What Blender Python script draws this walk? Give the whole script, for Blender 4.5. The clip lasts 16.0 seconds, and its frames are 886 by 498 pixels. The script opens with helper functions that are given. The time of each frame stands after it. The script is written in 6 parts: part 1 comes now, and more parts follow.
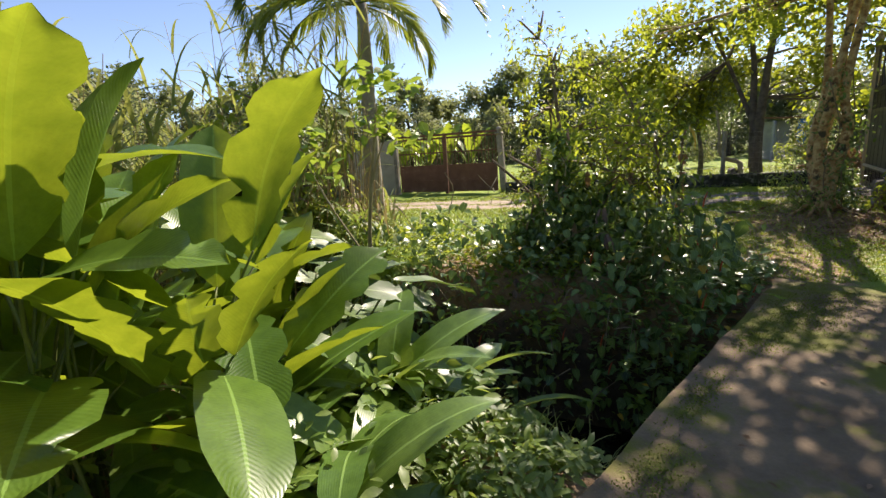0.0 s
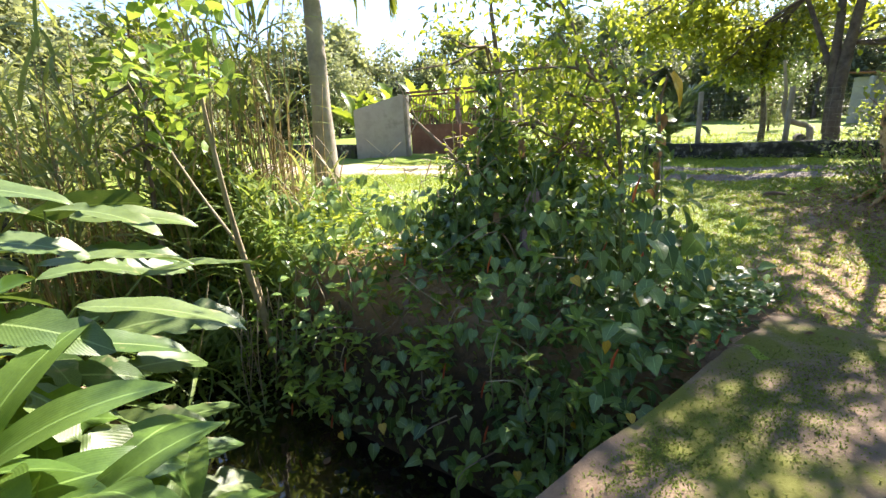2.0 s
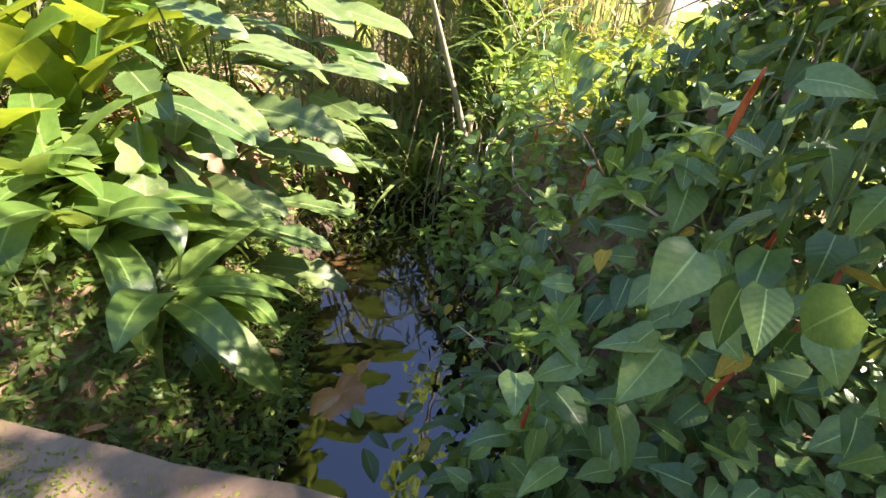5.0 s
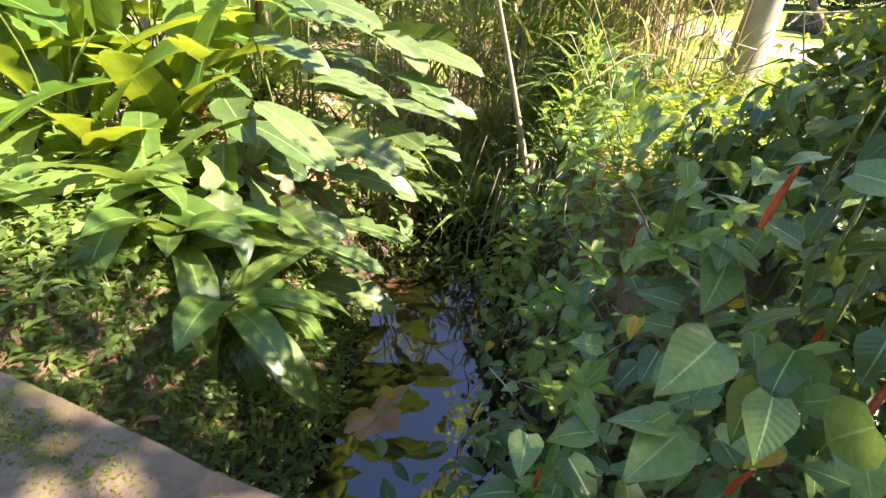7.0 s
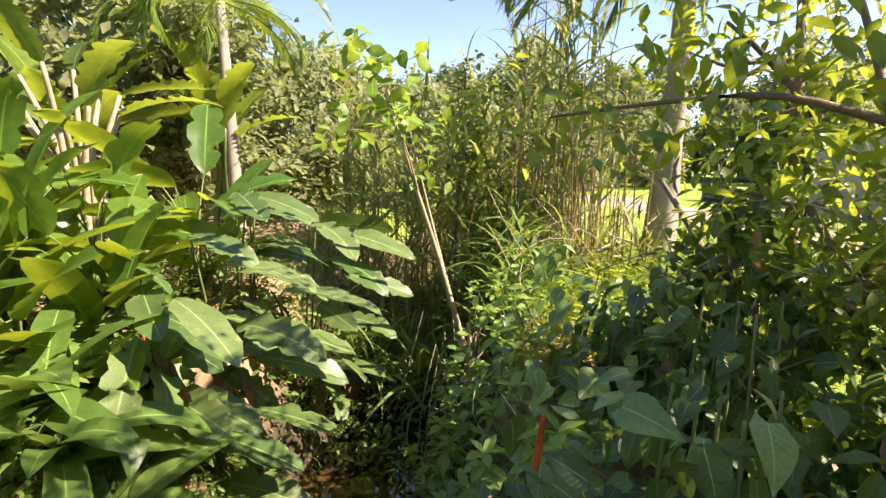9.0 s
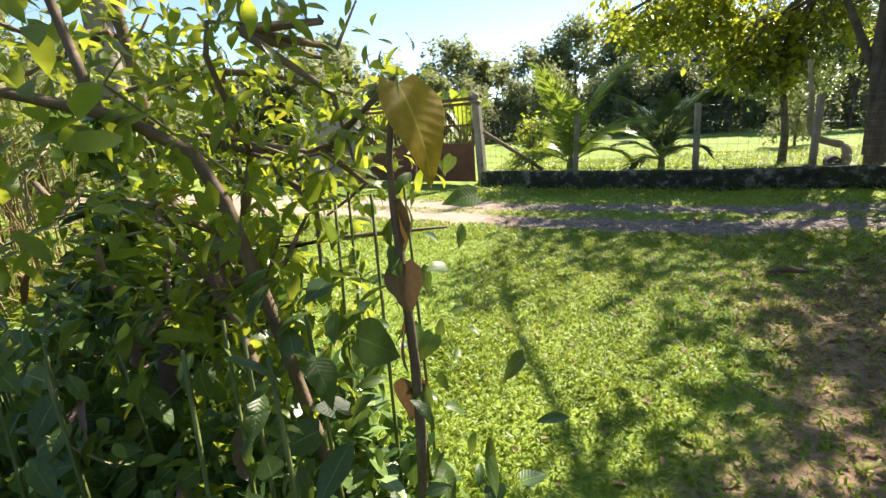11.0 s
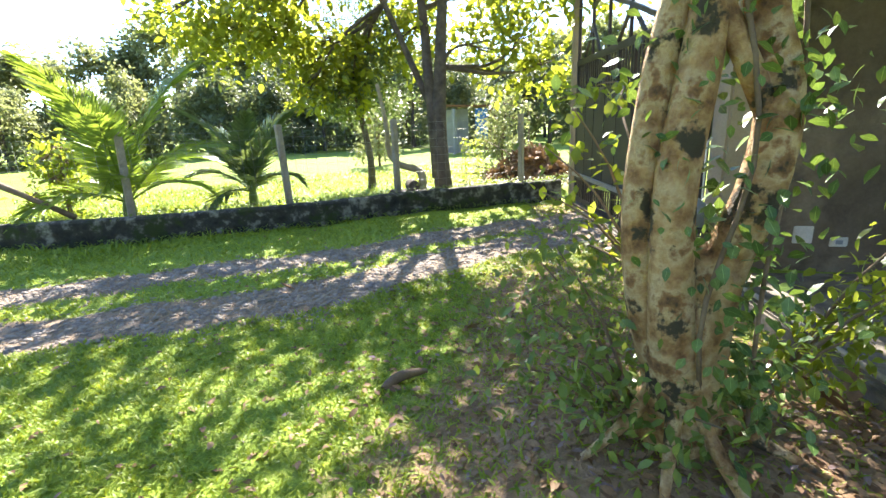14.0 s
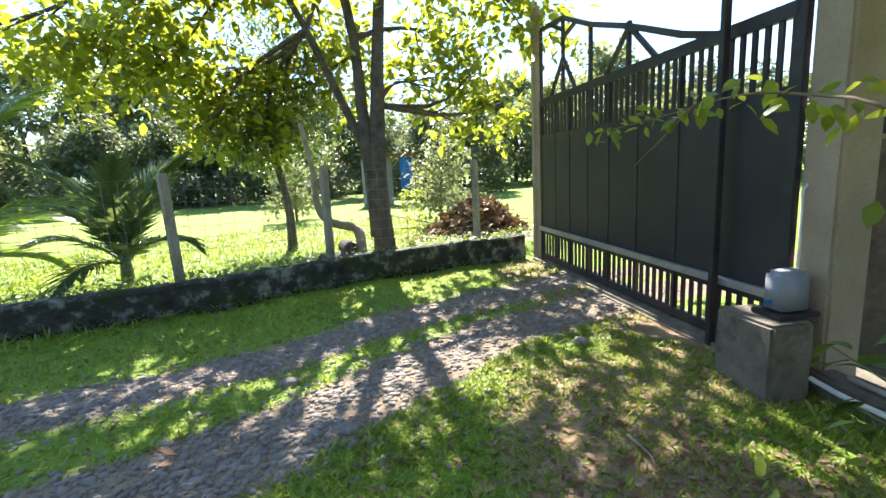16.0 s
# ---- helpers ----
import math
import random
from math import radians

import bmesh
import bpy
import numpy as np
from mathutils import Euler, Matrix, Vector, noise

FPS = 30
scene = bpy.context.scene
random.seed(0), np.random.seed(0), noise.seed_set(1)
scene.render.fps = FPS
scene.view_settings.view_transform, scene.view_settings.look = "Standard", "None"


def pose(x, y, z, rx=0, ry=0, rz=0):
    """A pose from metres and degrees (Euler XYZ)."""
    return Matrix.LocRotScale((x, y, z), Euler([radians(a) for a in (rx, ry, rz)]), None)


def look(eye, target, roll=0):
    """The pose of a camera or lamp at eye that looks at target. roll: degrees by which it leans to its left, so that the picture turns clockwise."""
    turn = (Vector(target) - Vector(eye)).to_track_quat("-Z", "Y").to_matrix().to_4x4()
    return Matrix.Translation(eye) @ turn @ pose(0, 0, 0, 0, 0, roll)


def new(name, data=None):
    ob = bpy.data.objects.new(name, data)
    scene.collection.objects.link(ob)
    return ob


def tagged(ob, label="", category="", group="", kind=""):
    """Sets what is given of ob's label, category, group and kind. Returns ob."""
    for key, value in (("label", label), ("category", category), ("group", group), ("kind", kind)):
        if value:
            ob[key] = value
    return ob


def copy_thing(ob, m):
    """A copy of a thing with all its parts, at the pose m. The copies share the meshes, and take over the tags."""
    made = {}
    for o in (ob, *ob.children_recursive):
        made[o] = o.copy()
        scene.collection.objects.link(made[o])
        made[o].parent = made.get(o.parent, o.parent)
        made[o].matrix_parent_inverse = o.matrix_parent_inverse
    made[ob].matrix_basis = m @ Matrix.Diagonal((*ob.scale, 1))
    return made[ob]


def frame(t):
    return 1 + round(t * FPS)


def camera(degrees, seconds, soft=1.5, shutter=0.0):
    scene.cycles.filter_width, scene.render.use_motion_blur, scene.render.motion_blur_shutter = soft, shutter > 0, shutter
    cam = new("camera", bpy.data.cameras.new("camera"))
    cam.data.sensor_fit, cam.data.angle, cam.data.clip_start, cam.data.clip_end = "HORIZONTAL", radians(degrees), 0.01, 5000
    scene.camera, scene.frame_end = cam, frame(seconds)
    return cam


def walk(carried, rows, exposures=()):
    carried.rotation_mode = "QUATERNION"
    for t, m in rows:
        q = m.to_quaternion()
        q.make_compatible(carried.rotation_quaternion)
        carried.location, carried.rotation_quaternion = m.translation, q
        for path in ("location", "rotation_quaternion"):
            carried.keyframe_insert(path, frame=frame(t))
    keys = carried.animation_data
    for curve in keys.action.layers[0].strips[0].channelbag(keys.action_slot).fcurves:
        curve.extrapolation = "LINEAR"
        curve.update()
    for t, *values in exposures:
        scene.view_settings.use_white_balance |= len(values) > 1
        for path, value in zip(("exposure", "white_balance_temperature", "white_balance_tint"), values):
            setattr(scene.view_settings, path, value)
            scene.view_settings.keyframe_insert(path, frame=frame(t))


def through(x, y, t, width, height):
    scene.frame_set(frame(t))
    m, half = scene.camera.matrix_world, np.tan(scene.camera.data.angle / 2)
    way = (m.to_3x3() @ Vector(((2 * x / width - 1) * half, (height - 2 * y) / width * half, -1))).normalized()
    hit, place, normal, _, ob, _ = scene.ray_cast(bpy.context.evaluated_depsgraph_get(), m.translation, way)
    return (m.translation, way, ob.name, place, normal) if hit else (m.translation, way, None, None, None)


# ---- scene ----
cam = camera(87.5, 16.0)
PATH = [
    (0, (0.302, -0.317, 1.56), (0.131, 1.633, 1.151), -3.5),
    (0.5, (0.792, 0.147, 1.535), (0.606, 2.095, 1.126), -3.7),
    (1, (1.194, 0.617, 1.532), (0.986, 2.561, 1.11), -3.6),
    (1.5, (1.544, 0.996, 1.483), (1.279, 2.924, 1.021), -3.4),
    (2, (1.855, 1.412, 1.449), (1.44, 3.286, 0.886), -2.8),
    (2.5, (2.165, 1.81, 1.402), (1.502, 3.568, 0.716), -2.7),
    (3, (2.394, 2.234, 1.339), (1.446, 3.802, 0.538), -2.6),
    (3.5, (2.592, 2.616, 1.307), (1.39, 3.947, 0.42), -2.4),
    (4, (2.697, 2.928, 1.278), (1.325, 4.022, 0.319), -2.1),
    (4.5, (2.819, 3.105, 1.262), (1.368, 4.015, 0.231), -1.2),
    (4.7, (2.861, 3.147, 1.25), (1.4, 3.998, 0.181), -0.9),
    (6.8, (2.913, 3.247, 1.31), (1.337, 3.823, 0.221), 1.0),
    (7, (2.918, 3.254, 1.343), (1.294, 3.829, 0.327), 1.1),
    (7.5, (2.953, 3.281, 1.418), (1.218, 3.851, 0.603), 0.9),
    (8, (2.981, 3.293, 1.502), (1.17, 3.866, 0.877), 0.6),
    (8.5, (3.024, 3.4, 1.559), (1.178, 4.004, 1.081), 0.4),
    (9, (3.042, 3.641, 1.532), (1.229, 4.392, 1.15), -0.0),
    (9.4, (3.043, 3.867, 1.516), (1.33, 4.837, 1.163), -0.8),
    (9.5, (3.081, 3.931, 1.481), (1.39, 4.95, 1.162), -1.0),
    (10, (3.172, 4.123, 1.485), (1.784, 5.527, 1.164), -2.5),
    (12.3, (3.772, 5.375, 1.624), (4.187, 7.246, 1.051), -3.1),
    (12.5, (3.858, 5.557, 1.598), (4.37, 7.402, 1.022), -3.0),
    (13, (4.026, 5.954, 1.586), (4.723, 7.736, 1.004), -2.8),
    (13.5, (4.144, 6.415, 1.608), (4.968, 8.143, 1.028), -2.5),
    (14, (4.285, 6.846, 1.59), (5.22, 8.532, 1.06), -2.7),
    (14.5, (4.395, 7.273, 1.594), (5.42, 8.925, 1.126), -2.8),
    (15, (4.511, 7.678, 1.594), (5.616, 9.296, 1.19), -2.8),
    (15.5, (4.659, 8.174, 1.571), (5.836, 9.749, 1.207), -3.1),
    (16, (4.748, 8.601, 1.561), (6.015, 10.11, 1.218), -2.9),
]
EXPOSURES = [(0, 1.12, 7000, 20), (1.0, 1.59, 6700, 20), (2.0, 2.17, 6500, 22), (3.5, 2.67, 6700, 28), (7.0, 2.67, 6800, 28), (8.0, 2.27, 7000, 26), (9.0, 1.92, 7200, 25), (10.0, 1.62, 7000, 20), (12.3, 1.77, 6500, 17), (13.0, 2.32, 6500, 17), (13.5, 2.72, 6500, 16), (14.5, 2.62, 6300, 14), (16, 2.32, 6200, 13)]
walk(cam, [(t, look(eye, target, roll)) for t, eye, target, roll in PATH], EXPOSURES)

# ---- world and sun ----
SUN_DIR = Vector((0.51 * 0.755, 0.86 * 0.755, 0.656)).normalized()
world = bpy.data.worlds.new("world")
scene.world = world
world.use_nodes = True
wt = world.node_tree
sky = wt.nodes.new("ShaderNodeTexSky")
sky.sky_type = "NISHITA"
sky.sun_disc = False
sky.sun_elevation = math.asin(SUN_DIR.z)
sky.sun_rotation = math.atan2(SUN_DIR.x, SUN_DIR.y)
sky.air_density, sky.dust_density, sky.ozone_density = 1.0, 0.0, 2.0
sky.altitude = 2500
wt.nodes["Background"].inputs["Strength"].default_value = 0.1
wt.links.new(sky.outputs[0], wt.nodes["Background"].inputs["Color"])
sun = new("sun", bpy.data.lights.new("sun", "SUN"))
sun.data.energy, sun.data.angle, sun.data.color = 4.4, radians(0.6), (1.0, 0.94, 0.82)
sun.matrix_world = look((0, 0, 20), Vector((0, 0, 20)) - SUN_DIR)

# ---- mesh tools ----
rng = np.random.default_rng(7)


def fast_mesh(name, V, T, UV=None, smooth=True):
    V, T = np.asarray(V, np.float32), np.asarray(T, np.int32)
    me = bpy.data.meshes.new(name)
    me.vertices.add(len(V))
    me.vertices.foreach_set("co", V.ravel())
    me.loops.add(len(T) * 3)
    me.loops.foreach_set("vertex_index", T.ravel())
    me.polygons.add(len(T))
    me.polygons.foreach_set("loop_start", np.arange(0, len(T) * 3, 3, dtype=np.int32))
    me.polygons.foreach_set("use_smooth", np.full(len(T), smooth))
    if UV is not None:
        me.uv_layers.new(name="UVMap").data.foreach_set("uv", np.asarray(UV, np.float32)[T.ravel()].ravel())
    me.update(calc_edges=True)
    me.validate()
    return me


def join(parts):
    """Several (V, T, UV) as one."""
    Vs, Ts, Us, k = [], [], [], 0
    for V, T, U in parts:
        Vs.append(V), Ts.append(T + k), Us.append(U)
        k += len(V)
    return np.concatenate(Vs), np.concatenate(Ts), np.concatenate(Us)


def grid_faces(nu, nv, closed=False):
    T = []
    for i in range(nu - 1):
        for j in range(nv if closed else nv - 1):
            a, b = i * nv + j, i * nv + (j + 1) % nv
            c, d = a + nv, b + nv
            T += [(a, b, d), (a, d, c)]
    return np.array(T, np.int32)


def leaf(length, width, shape="oval", droop=0.5, fold=0.25, wave=0.0, ns=7, nw=3, tears=0, seed=0, twist=0.0, stalk=0.0):
    """A leaf that grows along +y from the origin, its face up."""
    r = np.random.default_rng(seed)
    s = np.linspace(0, 1, ns)
    if shape == "heart":
        w = np.interp(s, [0, .06, .18, .35, .6, .85, 1], [.55, .82, 1, .93, .62, .22, 0.0])
    elif shape == "paddle":
        w = np.interp(s, [0, .05, .2, .5, .8, .93, 1], [.08, .4, .85, 1, .85, .45, 0.02])
    elif shape == "strap":
        w = np.interp(s, [0, .15, .5, .8, 1], [.55, .8, 1, .75, 0.03])
    elif shape == "blade":
        w = np.interp(s, [0, .1, .5, 1], [.6, 1, .75, 0.0])
    else:
        w = np.interp(s, [0, .12, .4, .7, 1], [.1, .55, 1, .7, 0.0])
    w = w * width / 2
    ang = droop * (s ** 1.3)
    step = length / (ns - 1)
    y = np.concatenate([[0], np.cumsum(np.cos(ang[:-1]) * step)])
    z = np.concatenate([[0], np.cumsum(-np.sin(ang[:-1]) * step)])
    cols = np.linspace(-1, 1, nw)
    V, U = [], []
    ph = r.uniform(0, 6, 2)
    for i in range(ns):
        cut = 1.0
        for j, c in enumerate(cols):
            ww = w[i]
            if tears and abs(c) > .9 and i % tears == 0 and 0 < i < ns - 1:
                ww *= r.uniform(.45, .8)
            dz = fold * abs(c) * ww + wave * abs(c) * math.sin(s[i] * 14 + ph[0 if c < 0 else 1]) * width * .5
            a = twist * s[i]
            back = -.07 * length * (abs(c) if shape == "heart" and i == 0 else 0)
            V.append((c * ww * math.cos(a), y[i] + back - dz * math.sin(-ang[i]) * .5, z[i] + dz * math.cos(ang[i]) + c * ww * math.sin(a)))
            U.append((.5 + .5 * c, s[i]))
    V, T, U = np.array(V), grid_faces(ns, nw), np.array(U)
    if stalk:
        V[:, 1] += stalk
        n = len(V)
        q = width * .03
        V = np.concatenate([V, [(-q, 0, 0), (q, 0, 0), (q, stalk, 0), (-q, stalk, 0)]])
        T = np.concatenate([T, [(n, n + 1, n + 2), (n, n + 2, n + 3)]])
        U = np.concatenate([U, [(.5, 0)] * 4])
    return V, T.astype(np.int32), U


def rots(az, el, roll):
    """Turns for many leaves: roll about y, then lift about x, then turn about z."""
    ca, sa, ce, se, cr, sr = np.cos(az), np.sin(az), np.cos(el), np.sin(el), np.cos(roll), np.sin(roll)
    o, i = np.zeros_like(az), np.ones_like(az)
    Z = np.stack([np.stack([ca, -sa, o], -1), np.stack([sa, ca, o], -1), np.stack([o, o, i], -1)], -2)
    X = np.stack([np.stack([i, o, o], -1), np.stack([o, ce, -se], -1), np.stack([o, se, ce], -1)], -2)
    Y = np.stack([np.stack([cr, o, sr], -1), np.stack([o, i, o], -1), np.stack([-sr, o, cr], -1)], -2)
    return Z @ X @ Y


def scatter(templates, P, R, S):
    """Copies of the templates in turn at places P, with turns R and sizes S."""
    out = []
    P, S = np.asarray(P, float), np.asarray(S, float)
    for k, (V, T, U) in enumerate(templates):
        p, r, s = P[k::len(templates)], R[k::len(templates)], S[k::len(templates)]
        if not len(p):
            continue
        n, m = len(p), len(V)
        W = np.einsum("nij,mj->nmi", r, V) * s[:, None, None] + p[:, None, :]
        F = T[None] + (np.arange(n) * m)[:, None, None]
        out.append((W.reshape(-1, 3), F.reshape(-1, 3), np.tile(U, (n, 1))))
    return join(out)


def tube(points, radii, sides=8, rough=0.0, seed=0):
    """A limb along points, closed at its end."""
    P = np.array(points, float)
    r = np.random.default_rng(seed)
    D = np.gradient(P, axis=0)
    D /= np.linalg.norm(D, axis=1)[:, None] + 1e-9
    V, U, run = [], [], 0.0
    for i, (p, d, rad) in enumerate(zip(P, D, radii)):
        h = np.array((1.0, 0, 0)) if abs(d[0]) < .8 else np.array((0, 1.0, 0))
        a = np.cross(d, h)
        a /= np.linalg.norm(a)
        b = np.cross(d, a)
        if i:
            run += np.linalg.norm(P[i] - P[i - 1])
        for j in range(sides):
            t = 2 * math.pi * j / sides
            k = rad * (1 + rough * r.uniform(-1, 1))
            V.append(p + k * (math.cos(t) * a + math.sin(t) * b))
            U.append((j / sides, run))
    n = len(V)
    T = grid_faces(len(P), sides, True)
    V.append(P[-1] + D[-1] * radii[-1] * .5)
    U.append((.5, run))
    cap = [(n - sides + j, n - sides + (j + 1) % sides, n) for j in range(sides)]
    return np.array(V), np.concatenate([T, np.array(cap, np.int32)]), np.array(U)


def spline(points, n):
    """n places evenly on a smooth line through points."""
    P = np.array(points, float)
    t = np.linspace(0, len(P) - 1, n)
    i = np.clip(t.astype(int), 0, len(P) - 2)
    f = (t - i)[:, None]
    p0, p1, p2, p3 = P[np.maximum(i - 1, 0)], P[i], P[i + 1], P[np.minimum(i + 2, len(P) - 1)]
    return .5 * (2 * p1 + (p2 - p0) * f + (2 * p0 - 5 * p1 + 4 * p2 - p3) * f ** 2 + (3 * p1 - p0 - 3 * p2 + p3) * f ** 3)


def mesh_object(name, data, material, parent=None, label="", smooth=True):
    me = data if isinstance(data, bpy.types.Mesh) else fast_mesh(name, *data, smooth=smooth)
    if not me.materials:
        me.materials.append(material)
    ob = new(name, me)
    if me.materials[0] != material:
        ob.material_slots[0].link = "OBJECT"
        ob.material_slots[0].material = material
    if parent:
        ob.parent = parent
    if label:
        ob["label"] = label
    return ob


def part(name, bm, material, parent=None, label="", smooth=False):
    me = bpy.data.meshes.new(name)
    bm.normal_update()
    bm.to_mesh(me)
    bm.free()
    me.materials.append(material)
    if smooth:
        me.polygons.foreach_set("use_smooth", np.full(len(me.polygons), True))
    ob = new(name, me)
    if parent:
        ob.parent = parent
    if label:
        ob["label"] = label
    return ob


def thing(name, label, category, place=(0, 0, 0), group="", kind=""):
    ob = new(name)
    ob.location = place
    ob.empty_display_size = .1
    return tagged(ob, label, category, group, kind)


def box(bm, size, m, bevel=0.0):
    """A box of that size at the pose m, its edges rounded."""
    b = bmesh.new()
    bmesh.ops.create_cube(b, size=1, matrix=Matrix.Diagonal((*size, 1)))
    if bevel:
        bmesh.ops.bevel(b, geom=b.edges[:], offset=bevel, segments=2, affect="EDGES")
    b.transform(m)
    me = bpy.data.meshes.new("piece")
    b.to_mesh(me)
    b.free()
    bm.from_mesh(me)
    bpy.data.meshes.remove(me)
    return bm


def boxes(*items):
    bm = bmesh.new()
    for size, m, bevel in items:
        box(bm, size, m, bevel)
    return bm


def rough_up(bm, amount, scale=3.0, cuts=0):
    if cuts:
        bmesh.ops.subdivide_edges(bm, edges=bm.edges[:], cuts=cuts, use_grid_fill=True)
    for v in bm.verts:
        n = noise.noise_vector(v.co * scale)
        v.co += Vector(n) * amount
    return bm


# ---- materials ----
def nodes_of(name):
    m = bpy.data.materials.new(name)
    m.use_nodes = True
    t = m.node_tree
    return m, t, t.nodes["Principled BSDF"]


def add(t, kind, **values):
    n = t.nodes.new(kind)
    for k, v in values.items():
        n.inputs[k.replace("_", " ")].default_value = v
    return n


def ramp(t, source, stops):
    n = t.nodes.new("ShaderNodeValToRGB")
    e = n.color_ramp.elements
    while len(e) < len(stops):
        e.new(.5)
    for q, (p, c) in zip(e, stops):
        q.position, q.color = p, (*c, 1) if len(c) == 3 else c
    t.links.new(source, n.inputs[0])
    return n.outputs[0]


def mixed(t, f, a, b, how="MIX"):
    n = t.nodes.new("ShaderNodeMix")
    n.data_type, n.blend_type = "RGBA", how
    for sock, v in ((n.inputs[0], f), (n.inputs[6], a), (n.inputs[7], b)):
        if isinstance(v, bpy.types.NodeSocket):
            t.links.new(v, sock)
        else:
            sock.default_value = v if isinstance(v, (int, float)) else (*v, 1)
    return n.outputs[2]


def maths(t, how, a, b):
    n = t.nodes.new("ShaderNodeMath")
    n.operation = how
    for sock, v in zip(n.inputs, (a, b)):
        if isinstance(v, bpy.types.NodeSocket):
            t.links.new(v, sock)
        else:
            sock.default_value = v
    return n.outputs[0]


def tex(t, kind, scale, coords, **values):
    n = t.nodes.new(kind)
    n.inputs["Scale"].default_value = scale
    for k, v in values.items():
        n.inputs[k].default_value = v
    t.links.new(coords, n.inputs["Vector"])
    return n


def bump(t, bsdf, height, strength=.4, distance=.01):
    n = add(t, "ShaderNodeBump", Strength=strength, Distance=distance)
    t.links.new(height, n.inputs["Height"])
    t.links.new(n.outputs[0], bsdf.inputs["Normal"])


def rough_material(name, stops, scale=4.0, fine=60.0, roughness=.85, strength=.5, distance=.01, stain=None, metal=0.0):
    """Stone, concrete, wood, paint: colour at two sizes, relief, and a stain (colour, scale, from, to)."""
    m, t, b = nodes_of(name)
    co = t.nodes.new("ShaderNodeTexCoord").outputs["Object"]
    big = tex(t, "ShaderNodeTexNoise", scale, co, Detail=5, Roughness=.6)
    small = tex(t, "ShaderNodeTexNoise", fine, co, Detail=4, Roughness=.7)
    c = ramp(t, big.outputs[0], stops)
    c = mixed(t, .45, c, ramp(t, small.outputs[0], [(.25, (.45, .45, .45)), (.75, (1, 1, 1))]), "MULTIPLY")
    if stain:
        colour, s, lo, hi = stain
        patch = tex(t, "ShaderNodeTexNoise", s, co, Detail=6, Roughness=.65)
        c = mixed(t, ramp(t, patch.outputs[0], [(lo, (0, 0, 0)), (hi, (1, 1, 1))]), c, colour)
    t.links.new(c, b.inputs["Base Color"])
    b.inputs["Roughness"].default_value, b.inputs["Metallic"].default_value = roughness, metal
    h = maths(t, "ADD", big.outputs[0], maths(t, "MULTIPLY", small.outputs[0], .6))
    bump(t, b, h, strength, distance)
    return m


def leaf_material(name, dark, light, through, gloss=.42, share=.42, veins=0.0, spots=None, ribs=False):
    """A leaf: lit from its face by gloss and colour, and lit through from behind."""
    dark, light, through = [(1.1 * c[0], c[1], c[2]) for c in (dark, light, through)]
    m, t, b = nodes_of(name)
    tc = t.nodes.new("ShaderNodeTexCoord")
    geo, info = t.nodes.new("ShaderNodeNewGeometry"), t.nodes.new("ShaderNodeObjectInfo")
    pick = maths(t, "FRACT", maths(t, "ADD", geo.outputs["Random Per Island"], info.outputs["Random"]), 0)
    base = mixed(t, pick, dark, light)
    n = tex(t, "ShaderNodeTexNoise", 9, tc.outputs["Object"], Detail=4, Roughness=.6)
    base = mixed(t, .5, base, ramp(t, n.outputs[0], [(.3, (.55, .55, .5)), (.7, (1.15, 1.1, 1))]), "MULTIPLY")
    grain = tex(t, "ShaderNodeTexNoise", 70, tc.outputs["Object"], Detail=5, Roughness=.7)
    base = mixed(t, .55, base, ramp(t, grain.outputs[0], [(.32, (.45, .5, .4)), (.5, (1, 1, 1)), (.7, (1.35, 1.25, 1.1))]), "MULTIPLY")
    thr = mixed(t, pick, [x * .7 for x in through], through)
    thr = mixed(t, .5, thr, ramp(t, n.outputs[0], [(.35, (.5, .6, .4)), (.65, (1.1, 1.05, 1))]), "MULTIPLY")
    if spots:
        colour, lo, hi = spots
        f = ramp(t, tex(t, "ShaderNodeTexNoise", 5, tc.outputs["Object"], Detail=3).outputs[0], [(lo, (0, 0, 0)), (hi, (1, 1, 1))])
        base, thr = mixed(t, f, base, colour), mixed(t, f, thr, colour)
    if veins:
        sep = t.nodes.new("ShaderNodeSeparateXYZ")
        t.links.new(tc.outputs["UV"], sep.inputs[0])
        x = maths(t, "ABSOLUTE", maths(t, "SUBTRACT", sep.outputs[0], .5), 0)
        mid = maths(t, "LESS_THAN", x, .022)
        if ribs:
            wv = maths(t, "SINE", maths(t, "MULTIPLY", sep.outputs[0], veins), 0)
        else:
            wv = maths(t, "SINE", maths(t, "MULTIPLY", maths(t, "SUBTRACT", sep.outputs[1], maths(t, "MULTIPLY", x, .35)), veins), 0)
        bump(t, b, wv, .12, .003)
        base = mixed(t, maths(t, "MULTIPLY", mid, .6), base, [min(1, q * 1.9 + .04) for q in light])
    t.links.new(base, b.inputs["Base Color"])
    b.inputs["Roughness"].default_value = gloss
    tr = t.nodes.new("ShaderNodeBsdfTranslucent")
    t.links.new(thr, tr.inputs["Color"])
    mix = t.nodes.new("ShaderNodeMixShader")
    mix.inputs[0].default_value = share
    t.links.new(b.outputs[0], mix.inputs[1])
    t.links.new(tr.outputs[0], mix.inputs[2])
    t.links.new(mix.outputs[0], t.nodes["Material Output"].inputs["Surface"])
    return m


